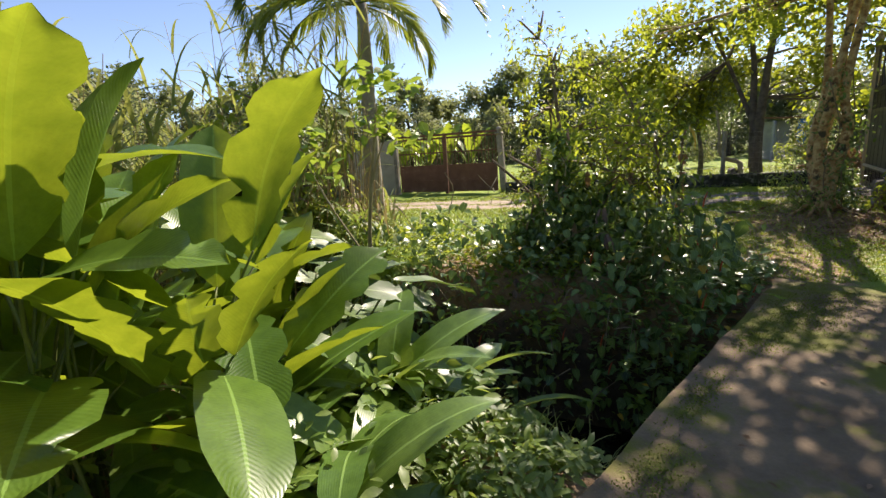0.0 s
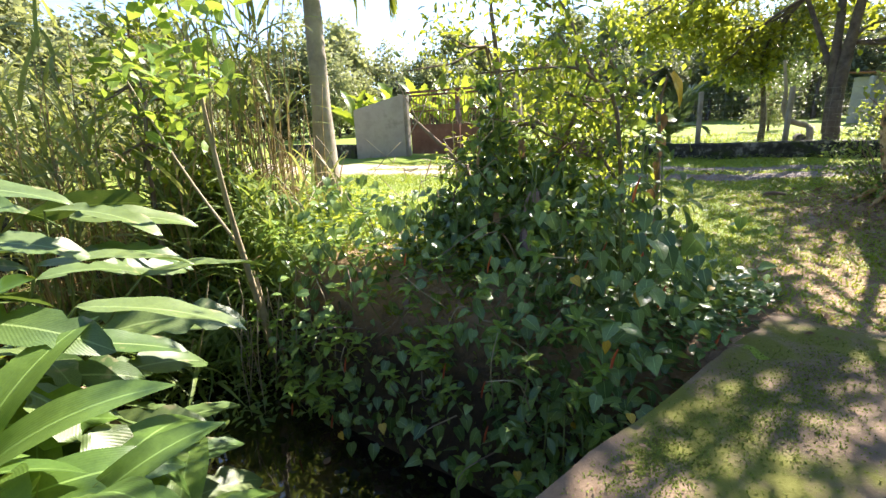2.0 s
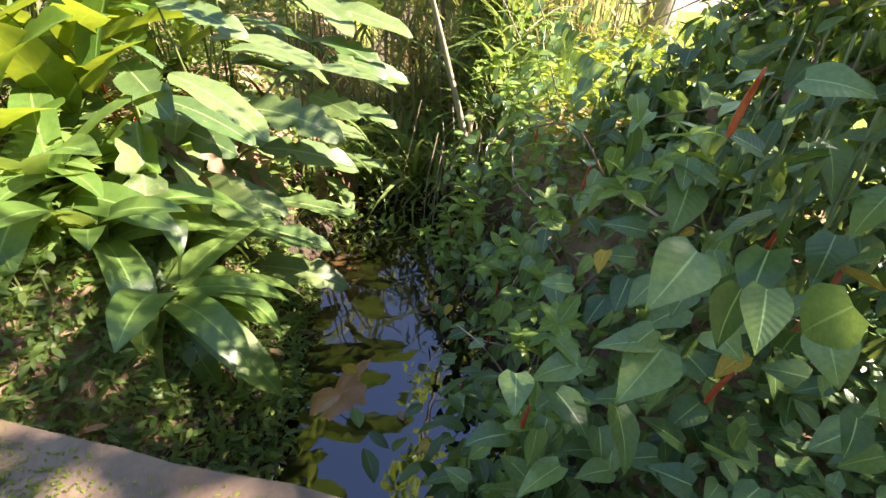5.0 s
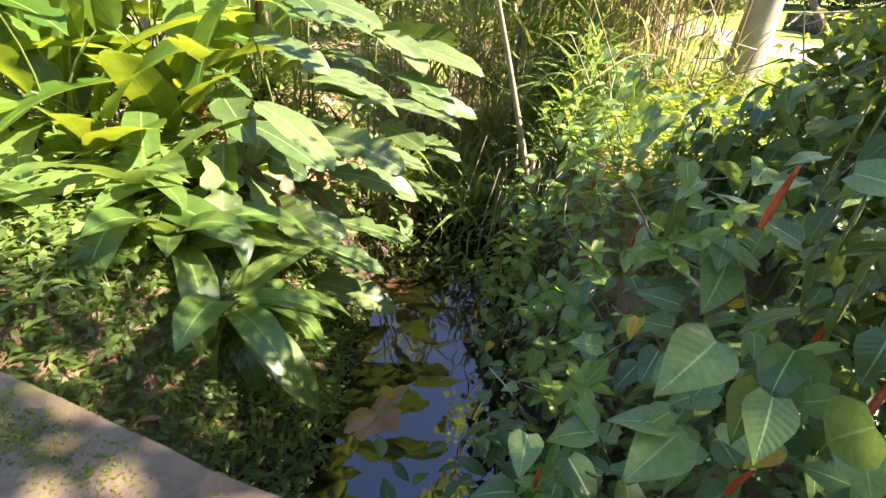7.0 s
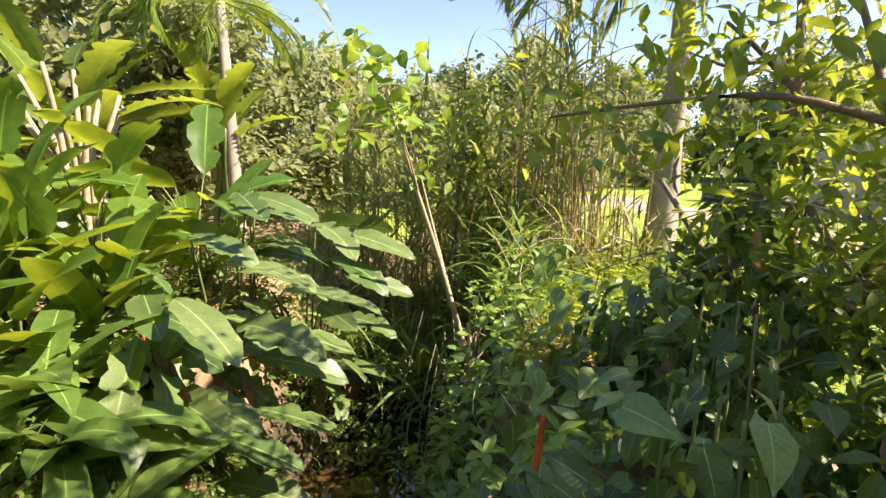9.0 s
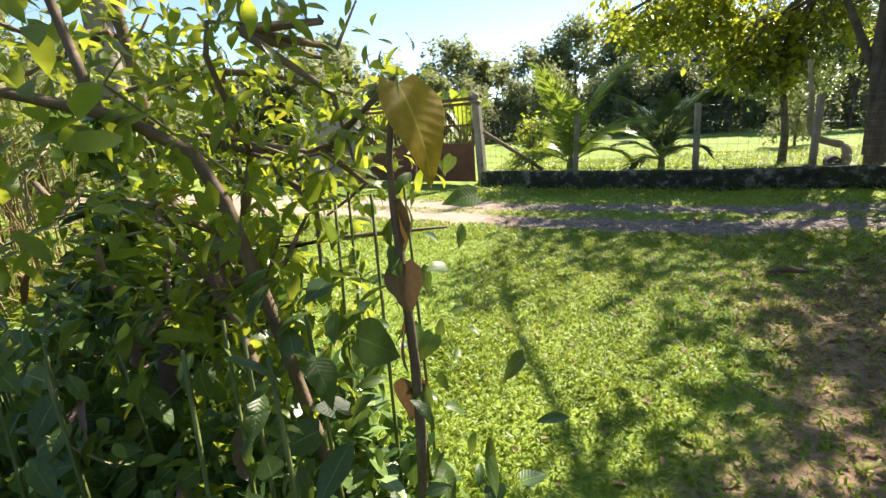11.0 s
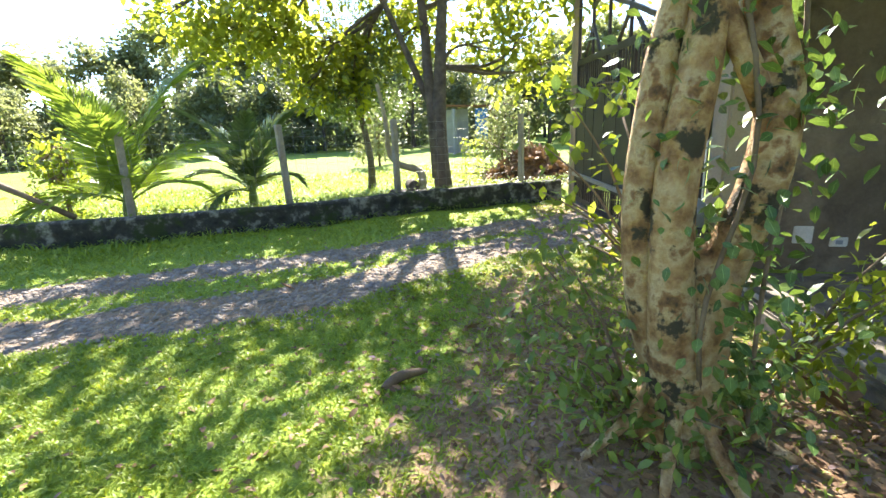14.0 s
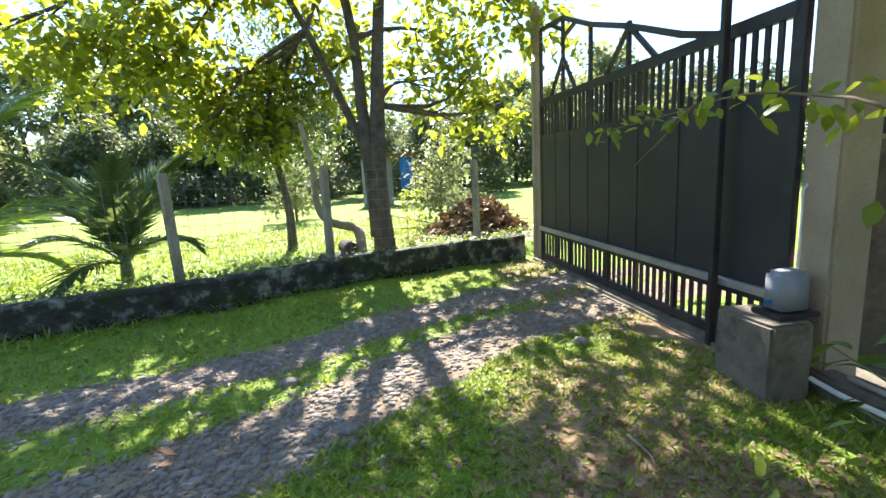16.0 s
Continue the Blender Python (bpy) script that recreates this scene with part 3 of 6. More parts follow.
def build_brown_gate():
    d = (GATE_R - GATE_L).normalized()
    turn = math.degrees(math.atan2(d.y, d.x))
    span = (GATE_R - GATE_L).length
    base = pose(*GATE_L, 0, 0, turn)
    gate = thing("brown_gate", "rusty brown sheet metal gate with upright bars above", "gate", GATE_L)
    gate.matrix_world = base
    half = span / 2
    for k in range(2):
        x0 = .08 + k * half
        w = half - .12
        part("lower_sheet", boxes(((w, .02, .98), pose(x0 + w / 2, 0, .56), .004)), RUST, gate)
        part("rail", boxes(((w, .05, .06), pose(x0 + w / 2, 0, 1.06), .006)), RUST, gate)
        part("rail", boxes(((w, .04, .05), pose(x0 + w / 2, 0, 1.55), .006)), RUST, gate)
        part("rail", boxes(((w, .05, .07), pose(x0 + w / 2, 0, 2.08), .006)), RUST, gate)
        part("rail", boxes(((w, .03, .04), pose(x0 + w / 2, -.02, .5), .006)), RUST, gate)
        n = 15
        for j in range(n):
            part("bar", boxes(((.022, .022, 1.0), pose(x0 + .05 + (w - .1) * j / (n - 1), 0, 1.56), .003)), RUST, gate)
    part("middle_post", boxes(((.12, .1, 2.2), pose(half, 0, 1.1), .01)), RUST, gate)
    part("top_beam", boxes(((span, .09, .08), pose(half, 0, 2.2), .01)), RUST, gate)
    bm = boxes(((.2, .2, 2.1), pose(*GATE_R) @ pose(.12, 0, 1.0, 0, -3, turn), .02))
    tagged(part("gate_post", rough_up(bm, .008, 4), POST), "grey concrete gate post beside the brown gate", "post")
    bm = boxes(((.26, .26, .1), pose(GATE_R.x + .05, GATE_R.y, 2.1, 0, 0, turn), .03))
    bmesh.ops.create_uvsphere(bm, u_segments=12, v_segments=8, radius=.1, matrix=pose(GATE_R.x + .05, GATE_R.y, 2.24))
    tagged(part("post_finial", bm, POST, smooth=True), "weathered concrete finial on the gate post", "finial")
    bm = boxes(((.2, .2, 2.15), pose(*GATE_L) @ pose(-.08, 0, 1.05, 0, 0, turn), .02))
    tagged(part("gate_post", rough_up(bm, .008, 4), POST), "grey concrete gate post beside the wing wall", "post")
    # plastered wing wall whose top slopes down
    a, b = GATE_L + Vector((-.18, 0, 0)), Vector((-4.75, 17.6, 0))
    n = Vector((-(b - a).y, (b - a).x, 0)).normalized() * .16
    bm = bmesh.new()
    vs = [bm.verts.new(p) for p in (a, b, b + n, a + n)]
    tops = [bm.verts.new(p + Vector((0, 0, h))) for p, h in ((a, 2.2), (b, 1.72), (b + n, 1.72), (a + n, 2.2))]
    bm.faces.new(vs[::-1])
    bm.faces.new(tops)
    for i in range(4):
        bm.faces.new((vs[i], vs[(i + 1) % 4], tops[(i + 1) % 4], tops[i]))
    bmesh.ops.recalc_face_normals(bm, faces=bm.faces)
    bmesh.ops.bevel(bm, geom=bm.edges[:], offset=.015, segments=2, affect="EDGES")
    bmesh.ops.translate(bm, verts=bm.verts, vec=(0, 0, -.03))
    tagged(part("wing_wall", bm, WING), "pale plastered wing wall with a sloping top", "wall", kind="structure")
    c = Vector((-9.5, 19.6, 0))
    dd = (c - b)
    bm = boxes(((dd.length, .2, .6), Matrix.Translation((b + c) / 2 + Vector((0, 0, .2))) @ pose(0, 0, 0, 0, 0, math.degrees(math.atan2(dd.y, dd.x))), .02))
    tagged(part("boundary_wall", bm, WALLSTONE), "low dark boundary wall beyond the wing wall", "wall", kind="structure")


build_brown_gate()

IRON_A, IRON_B = Vector((10.68, 13.16, 0)), Vector((8.57, 9.47, 0))


def build_iron_gate():
    d = (IRON_B - IRON_A).normalized()
    turn = math.degrees(math.atan2(d.y, d.x))
    span = (IRON_B - IRON_A).length
    gate = thing("iron_gate", "tall black iron sliding gate with sheet panels and slats", "gate", IRON_A)
    gate.matrix_world = pose(*IRON_A, 0, 0, turn)

    def bar(name, x0, z0, x1, z1, w=.05, dep=.04, y=0.0, mat=IRONBAR, label=""):
        a, b = Vector((x0, y, z0)), Vector((x1, y, z1))
        v = b - a
        m = Matrix.Translation((a + b) / 2) @ pose(0, 0, 0, 0, -math.degrees(math.atan2(v.z, v.x)), 0)
        return part(name, boxes(((v.length, dep, w), m, .004)), mat, gate, label)
    bar("bottom_rail", 0, .11, span, .11, .09)
    bar("rail", 0, .56, span, .56, .06, .05, -.05, STEEL, "pale galvanised rail across the gate")
    bar("rail", 0, .5, span, .5, .06)
    bar("rail", 0, 1.94, span, 1.94, .09)
    bar("top_rail", 0, 2.46, span, 2.46, .1, .05)
    cuts = [0, .5, .95, 1.45, 1.95, 2.5, 3.12, 3.62, span]
    for a, b in zip(cuts[:-1], cuts[1:]):
        part("sheet_panel", boxes(((b - a - .03, .012, 1.36), pose((a + b) / 2, -.012, 1.23), .003)), IRON, gate)
    for x in cuts:
        bar("stile", x, .06, x, 2.5, .045 if x not in (0, span) else .08, .05)
    n = int(span / .105)
    for k in range(n):
        x = (k + .5) * span / n
        bar("slat", x, .15, x, .5, .05, .02)
        bar("slat", x, 1.98, x, 2.42, .05, .02)
    # truss above the far end
    top = [(0, 3.5), (.75, 3.45), (1.5, 3.15), (2.3, 2.9), (3.1, 2.6), (3.6, 2.46)]
    for (a, h), (b, k) in zip(top[:-1], top[1:]):
        bar("truss_chord", a, h, b, k, .06)
    for a, h, b, k in ((0, 2.5, 0, 3.5), (.75, 2.5, .75, 3.45), (.75, 3.3, .3, 3.5), (.75, 3.2, 1.15, 3.3), (.75, 2.95, 1.1, 2.5), (.75, 2.95, .35, 2.5), (2.3, 2.5, 2.3, 2.95), (2.3, 2.9, 1.85, 2.5), (2.3, 2.9, 2.75, 2.5), (1.5, 2.5, 1.5, 3.15)):
        bar("truss_bar", a, h, b, k, .05)
    # slim concrete post with a turned finial
    bm = boxes(((.14, .14, 3.55), pose(IRON_A.x + .09, IRON_A.y + .16, 1.77, 0, 0, turn), .015))
    p = Vector((IRON_A.x + .09, IRON_A.y + .16, 3.55))
    for z, r in ((.04, .1), (.1, .06), (.2, .095), (.3, .06), (.38, .03)):
        bmesh.ops.create_uvsphere(bm, u_segments=12, v_segments=6, radius=r, matrix=Matrix.Translation(p + Vector((0, 0, z))))
    tagged(part("finial_post", bm, PILLAR), "slim pale concrete post with a turned finial", "post")
    # black steel guide post, driven into the earth before the gate
    q = IRON_B + d * -.52 + Vector((-.1, .06, 0))
    bm = boxes(((.055, .055, 2.95), pose(q.x, q.y, 1.4, 0, 0, turn), .006))
    tagged(part("guide_post", bm, IRONBAR), "thin black steel guide post before the gate", "post")
    # ground sill
    m = pose(*((IRON_A + IRON_B) / 2), 0, 0, turn)
    bm = boxes(((span + .3, .32, .2), m @ pose(0, 0, -.05), .03))
    tagged(part("gate_sill", rough_up(bm, .012, 5, 2), PLINTH), "worn concrete sill under the iron gate", "sill", kind="structure")


build_iron_gate()


def build_house():
    d = (IRON_B - IRON_A).normalized()
    turn = math.degrees(math.atan2(d.y, d.x))
    c = IRON_B + d * .2 + Vector((.16, -.06, 0))
    bm = boxes(((.26, .3, 5), pose(c.x, c.y, 2.4, 0, 0, turn), .02))
    tagged(part("pillar", rough_up(bm, .004, 2), PILLAR), "plain beige plastered pillar beside the iron gate", "pillar", kind="structure")
    a, b = Vector((8.98, 9.28, 0)), Vector((13.2, 5.55, 0))
    v = b - a
    wt_ = math.degrees(math.atan2(v.y, v.x))
    m = pose(*((a + b) / 2), 0, 0, wt_) @ pose(0, .12, 2.4)
    bm = boxes(((v.length, .2, 5), m, .01))
    wall = part("wall_house", bm, PLASTER)
    tagged(wall, "rough brown plastered house wall with pale streaks", "wall", kind="structure")
    base = pose(*a, 0, 0, wt_)

    def on_wall(name, s, z, w, h, mat, label, cat, dep=.02):
        ob = thing(name, label, cat)
        ob.matrix_world = base @ pose(s, .018, z)
        part("plate", boxes(((w, dep, h), pose(0, 0, 0), .006)), mat, ob)
        return ob
    vent = on_wall("wall_vent", .22, 1.7, .3, .18, PILLAR, "small pale framed vent in the brown wall", "vent")
    part("opening", boxes(((.22, .012, .11), pose(0, -.012, 0), .003)), IRON, vent, "dark vent opening")
    on_wall("wall_plate", .56, .38, .17, .17, WHITE, "cream blank electrical plate on the brown wall", "plate")
    s = on_wall("wall_socket", .87, .31, .15, .09, WHITE, "white electrical socket on the brown wall", "socket")
    part("socket_face", boxes(((.06, .01, .04), pose(0, -.012, 0), .003)), GREYBOX, s)
    # porch floor with a raised kerb
    e0, e1 = Vector((8.6, 9.35, 0)), Vector((5.6, 4.95, 0))
    bm = bmesh.new()
    pts = [e0, e1, e1 + Vector((5.2, -3.6, 0)), b]
    up = [bm.verts.new(p + Vector((0, 0, .05))) for p in pts]
    dn = [bm.verts.new(p + Vector((0, 0, -.3))) for p in pts]
    bm.faces.new(up)
    bm.faces.new(dn[::-1])
    for i in range(4):
        bm.faces.new((dn[i], dn[(i + 1) % 4], up[(i + 1) % 4], up[i]))
    bmesh.ops.recalc_face_normals(bm, faces=bm.faces)
    tagged(part("porch_floor", bm, PLINTH), "dark stained concrete porch floor", "floor", kind="structure")
    # unseen roof, assumed from the dark wall and added to shade it
    bm = bmesh.new()
    out = Vector((-.3, .2, 0))
    pts = [e0 + Vector((.1, -.35, 0)), e1 + out + Vector((.2, .2, 0)), e1 + Vector((5.2, -3.6, 0)), b + Vector((.3, .3, 0))]
    up = [bm.verts.new(p + Vector((0, 0, h))) for p, h in zip(pts, (3.42, 3.42, 3.9, 3.9))]
    dn = [bm.verts.new(p + Vector((0, 0, h))) for p, h in zip(pts, (3.36, 3.36, 3.84, 3.84))]
    bm.faces.new(up)
    bm.faces.new(dn[::-1])
    for i in range(4):
        bm.faces.new((dn[i], dn[(i + 1) % 4], up[(i + 1) % 4], up[i]))
    bmesh.ops.recalc_face_normals(bm, faces=bm.faces)
    tagged(part("porch_roof", bm, WOOD), "assumed unseen sheet roof added to shade the porch wall", "roof", kind="structure")
    # unseen post, added to carry that roof
    q = e1 + Vector((.25, -.05, 0))
    tagged(part("porch_post", boxes(((.12, .12, 3.4), pose(q.x, q.y, 1.7, 0, 0, 55), .01)), WOOD), "unseen wooden post added under the assumed porch roof", "post", kind="structure")
    v = e1 - e0
    bm = boxes(((v.length, .16, .3), pose(*((e0 + e1) / 2), 0, 0, math.degrees(math.atan2(v.y, v.x))) @ pose(0, -.02, -.02), .02))
    tagged(part("porch_kerb", rough_up(bm, .012, 4, 1), PLINTH), "cracked concrete kerb along the porch", "kerb", kind="structure")
    a0, a1 = e0 + Vector((-.25, -.3, .16)), e0 + v * .62 + Vector((-.06, .06, .18))
    pipe = mesh_object("pipe", tube(spline([a0, a0 * .7 + a1 * .3, a0 * .3 + a1 * .7, a1], 12), [.02] * 12, 8), POST)
    tagged(pipe, "long pale dusty pipe lying on the porch kerb", "pipe")
    # concrete plinth with the gate motor
    bm = boxes(((.46, .32, .56), pose(8.26, 9.5, .22, 0, 0, turn), .02))
    tagged(part("motor_plinth", rough_up(bm, .012, 6, 3), PLINTH), "rough grey concrete plinth before the pillar", "plinth")
    motor = thing("gate_motor", "grey plastic gate motor box on a concrete plinth", "motor", (8.33, 9.4, .5))
    bm = boxes(((.17, .22, .28), pose(0, 0, .16, 0, 0, turn), .03))
    part("body", bm, GREYBOX, motor, smooth=True)
    part("base", boxes(((.24, .3, .04), pose(0, 0, .02, 0, 0, turn), .008)), IRONBAR, motor)
    part("badge", boxes(((.09, .006, .03), pose(-.115, .06, .1, 0, 0, turn + 90), .002)), BLUE, motor)
    p = c + Vector((-.16, .14, 0))
    conduit = mesh_object("conduit", tube([(p.x, p.y, .5), (p.x - .01, p.y, .9), (p.x, p.y + .01, 1.3), (p.x + .05, p.y, 1.34)], [.009] * 4, 8), WHITE)
    tagged(conduit, "white plastic conduit rising from the motor beside the pillar", "conduit")


build_house()


# ---- plants ----
def xyz(x, y, z=0.0):
    return Vector((x, y, ground_z(x, y) + z))


def leaf_pose(p, az, el, roll=0.0, s=1.0):
    """A leaf at p that points to the compass turn az (0: +y, 90: -x) and lifts by el degrees."""
    return Matrix.Translation(p) @ Euler((0, 0, radians(az))).to_matrix().to_4x4() @ Euler((radians(el), 0, 0)).to_matrix().to_4x4() @ Euler((0, radians(roll), 0)).to_matrix().to_4x4() @ Matrix.Scale(s, 4)


def stems(lines, mat, name, parent, label="", sides=6):
    return mesh_object(name, join([tube(p, r, sides) for p, r in lines]), mat, parent, label)


def blob_leaves(blobs, n, size, templates, seed=1, shell=.55, hang=.3):
    """Leaves in loose clumps round the blobs (x, y, z, radius)."""
    r = np.random.default_rng(seed)
    B = np.array(blobs, float)
    w = B[:, 3] ** 2
    which = r.choice(len(B), n, p=w / w.sum())
    sub = r.normal(size=(len(B), 16, 3))
    sub /= np.linalg.norm(sub, axis=2)[:, :, None]
    sub *= r.uniform(.45, 1.05, (len(B), 16, 1))
    k = r.integers(0, 16, n)
    P = B[which, :3] + (sub[which, k] + r.normal(0, .26, (n, 3))) * B[which, 3:4]
    az = r.uniform(0, 6.28, n)
    R = rots(az, r.normal(-hang, .55, n), r.normal(0, .6, n))
    return scatter(templates, P, R, size * r.uniform(.65, 1.3, n))


SMALL = [leaf(1, .5, "oval", .5, .2, 0, 4, 3, seed=i) for i in range(2)]
POINTED = [leaf(1, .38, "oval", .8, .25, 0, 5, 3, seed=i) for i in range(2)]
ROUND = [leaf(1, .62, "oval", .4, .15, 0, 4, 3, seed=i) for i in range(2)]
CLUMP = [leaf(1, .7, "oval", .6, .3, 0, 3, 3, seed=i) for i in range(2)]


def tree(name, label, base, trunk_lines, blobs, n, size, leaves, leafmat, bark, seed=1, twigs=True, category="tree", shape=None):
    ob = thing(name, label, category, base)
    o = np.array(base)
    stems([(np.array(p) - o, r) for p, r in trunk_lines], bark, "trunk", ob, sides=10)
    if twigs:
        r = np.random.default_rng(seed)
        tops = [np.array(p[-1]) - o for p, _ in trunk_lines] + [np.array(p[len(p) * 2 // 3]) - o for p, _ in trunk_lines]
        lines = []
        for b in blobs:
            e = np.array(b[:3]) - o
            s = min(tops, key=lambda q: np.linalg.norm(q - e))
            mid = (s + e) / 2 + r.normal(0, .12, 3) + (0, 0, .1)
            mesh_object("limb", tube(spline([s, mid, e], 6), np.linspace(.06, .018, 6) * (b[3] ** .5) * (.35 if category in ("shrub", "bush") else 1), 6), bark, ob)
            for _ in range(4):
                t = e + r.normal(0, .55, 3) * b[3]
                lines.append(([e * .6 + mid * .4, (e + t) / 2 + r.normal(0, .05, 3), t], [.018, .012, .005]))
        stems(lines, bark, "twig_tangle", ob, sides=4)["kind"] = "stuff"
    bb = [(b[0] - o[0], b[1] - o[1], b[2] - o[2], b[3]) for b in blobs]
    mesh_object("crown", blob_leaves(bb, n, size, shape or SMALL, seed), leafmat, ob)
    return ob


def far_tree(k, mat, tall):
    r = np.random.default_rng(40 + k)
    ob = thing("forest_tree", "dense green broadleaf tree at the edge of the lawn", "tree", (0, 0, 0), "trees round the lawn")
    blobs = []
    for i in range(26):
        a, h = r.uniform(0, 6.28), r.uniform(.06, 1)
        rad = (2.9 * math.sin(math.pi * min(1, .25 + .72 * h)) ** .8) * r.uniform(.5, 1.05)
        blobs.append((rad * math.cos(a), rad * math.sin(a), .6 + h * tall, r.uniform(.7, 1.25)))
    stems([(spline([(0, 0, -.3), (.1, .05, tall * .3), (-.1, .1, tall * .75)], 6), np.linspace(.2, .07, 6))], DARKBARK, "trunk", ob)
    mesh_object("crown", blob_leaves(blobs, 5200, .34, CLUMP, 60 + k, .5), mat, ob)
    return ob


def build_forest():
    kinds = [far_tree(0, L_FAR, 6.5), far_tree(1, L_FARSHADE, 6), far_tree(2, L_FARHAZE, 6.5), far_tree(3, L_FAR, 5)]
    r = np.random.default_rng(5)
    spots = []
    for a in np.arange(-72, 100, 4.6):
        d = np.interp(a, [-72, -45, -20, 0, 30, 60, 100], [32, 36, 36, 40, 36, 30, 26]) + r.uniform(-2, 2)
        spots.append((a + r.uniform(-1, 1), d, r.uniform(.6, .85), None))
        spots.append((a + 2.3, d + 7, r.uniform(1.0, 1.3), None))
    for a in np.arange(100, 288, 9):
        spots.append((a, 24 + r.uniform(-2, 4), 1.2, None))
    # row of trees whose leaf colour carries the shade band
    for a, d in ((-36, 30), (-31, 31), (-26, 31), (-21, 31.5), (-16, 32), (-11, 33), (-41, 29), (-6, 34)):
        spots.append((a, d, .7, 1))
    for a, d, s in ((60, 20, .7), (68, 18, .72), (77, 16, .7), (88, 14.5, .72), (98, 13.5, .75), (108, 12.5, .8), (120, 12, .75), (132, 12, .8), (54, 24, .55), (46, 27, .6)):
        spots.append((a, d, s, 0 if s > .72 else 3))
    first = {}
    for a, d, s, k in spots:
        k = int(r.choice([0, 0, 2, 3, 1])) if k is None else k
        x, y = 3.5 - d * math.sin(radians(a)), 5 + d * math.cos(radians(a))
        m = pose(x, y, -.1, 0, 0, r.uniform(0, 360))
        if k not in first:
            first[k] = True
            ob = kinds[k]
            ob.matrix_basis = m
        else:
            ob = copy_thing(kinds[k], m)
        ob.scale = (s * r.uniform(.9, 1.15), s * r.uniform(.9, 1.15), s * r.uniform(.85, 1.15))
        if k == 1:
            ob["label"] = "forest tree with shade in its dark leaf colour at the lawn's far edge"
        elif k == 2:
            ob["label"] = "forest tree paled by haze in its leaf colour behind the lawn"


build_forest()

# ---- almond tree behind the low wall ----
AL = (8.95, 15.1, .1)


def almond_place(r, f, z):
    return (AL[0] + .8 * r + .6 * f, AL[1] - .6 * r + .8 * f, z)


def build_almond():
    t1 = [almond_place(*q) for q in ((.02, 0, -.05), (0, 0, .3), (-.04, 0, 1.2), (0, .05, 2.2), (.1, .1, 3.6), (.3, .1, 5.5))]
    t2 = [almond_place(*q) for q in ((-.1, .05, .5), (-.14, .05, 1.3), (-.22, .1, 2.4), (-.3, .2, 3.8), (-.6, .3, 5.2))]
    t3 = [almond_place(*q) for q in ((-.2, .1, 1.9), (-.55, .2, 2.7), (-1.0, .1, 3.8), (-1.5, 0, 4.8))]
    lines = [(spline(t1, 16), np.interp(np.linspace(0, 1, 16), [0, .06, .3, 1], [.34, .22, .17, .07])), (spline(t2, 12), np.linspace(.14, .06, 12)), (spline(t3, 10), np.linspace(.08, .04, 10))]
    blobs = [almond_place(*q[:3]) + (q[3],) for q in ((-5.2, 0, 4.0, .85), (-4.4, .5, 4.0, 1), (-3.6, 0, 4.3, 1.1), (-2.7, -.3, 4.7, 1.2), (-1.7, 0, 5.1, 1.2), (-.6, 0, 5.6, 1.3), (.6, 0, 5.7, 1.3), (1.6, 0, 4.9, 1.1), (2.5, .3, 4.0, .9), (-2.9, .6, 2.75, .65), (-2.4, .3, 3.2, .8), (-2.0, .8, 2.35, .6), (1.7, .8, 3.2, .7), (2.3, 1, 2.7, .6), (.5, -1.6, 5.6, 1.0), (2.4, -1.6, 5.4, 1.1), (1.0, 1.5, 4.1, .9), (-1.0, 1.6, 4.2, .9), (3.4, -2.4, 5.6, 1.1), (-3.4, .4, 3.3, .75), (-2.7, .2, 2.35, .5), (-1.5, .5, 3.1, .7), (-4.6, .2, 3.4, .7), (-.6, .9, 3.4, .7), (.7, .8, 3.1, .6), (1.3, 1.2, 2.5, .5))]
    tree("almond_tree", "tall tropical almond tree with yellowing leaves behind the wall", AL, lines, blobs, 11500, .19, ROUND, L_ALMOND, DARKBARK, 11, shape=ROUND)
    # small bluish tree beside it
    b = (8.2, 17.2, .15)
    lines = [(spline([b, (8.2, 17.2, 1.0), (8.0, 17.3, 2.4)], 8), np.linspace(.1, .05, 8))]
    blobs = [(b[0] + x, b[1] + y, z, q) for x, y, z, q in ((0, 0, 2.2, .75), (-.4, .3, 2.9, .7), (.4, -.2, 3.2, .8), (0, .2, 3.8, .7), (-.7, 0, 2.3, .55), (.7, .2, 2.3, .6))]
    tree("small_tree", "small dark tree with fine bluish green leaves", b, lines, blobs, 8500, .11, POINTED, L_BLUE, DARKBARK, 12, shape=POINTED)
    # crooked pale stem with cut logs at its foot
    c = [(8.35, 14.85, .1), (8.36, 14.88, .55), (8.3, 14.95, .72), (7.95, 15.05, .85), (7.8, 15.1, 1.1), (7.78, 15.1, 1.6), (7.7, 15.2, 2.3)]
    ob = mesh_object("crooked_stem", tube(spline(c, 18), np.linspace(.09, .035, 18), 8, .06), PALE_STEM)
    tagged(ob, "pale crooked stem growing beside the almond tree", "stem")
    for k, (x, y, z, a) in enumerate(((8.1, 14.9, .24, 10), (8.2, 15.0, .42, -15), (7.95, 15.1, .24, 30))):
        bm = bmesh.new()
        bmesh.ops.create_cone(bm, cap_ends=True, segments=14, radius1=.12, radius2=.11, depth=.36, matrix=pose(x, y, z, 90, 0, a))
        bmesh.ops.bevel(bm, geom=[e for e in bm.edges if len(e.link_faces) == 2 and abs(e.calc_face_angle(0)) > 1], offset=.01, segments=1, affect="EDGES")
        tagged(part("log", rough_up(bm, .008, 6), DARKBARK), "short dark cut log beside the almond tree", "log", "logs by the tree")


build_almond()


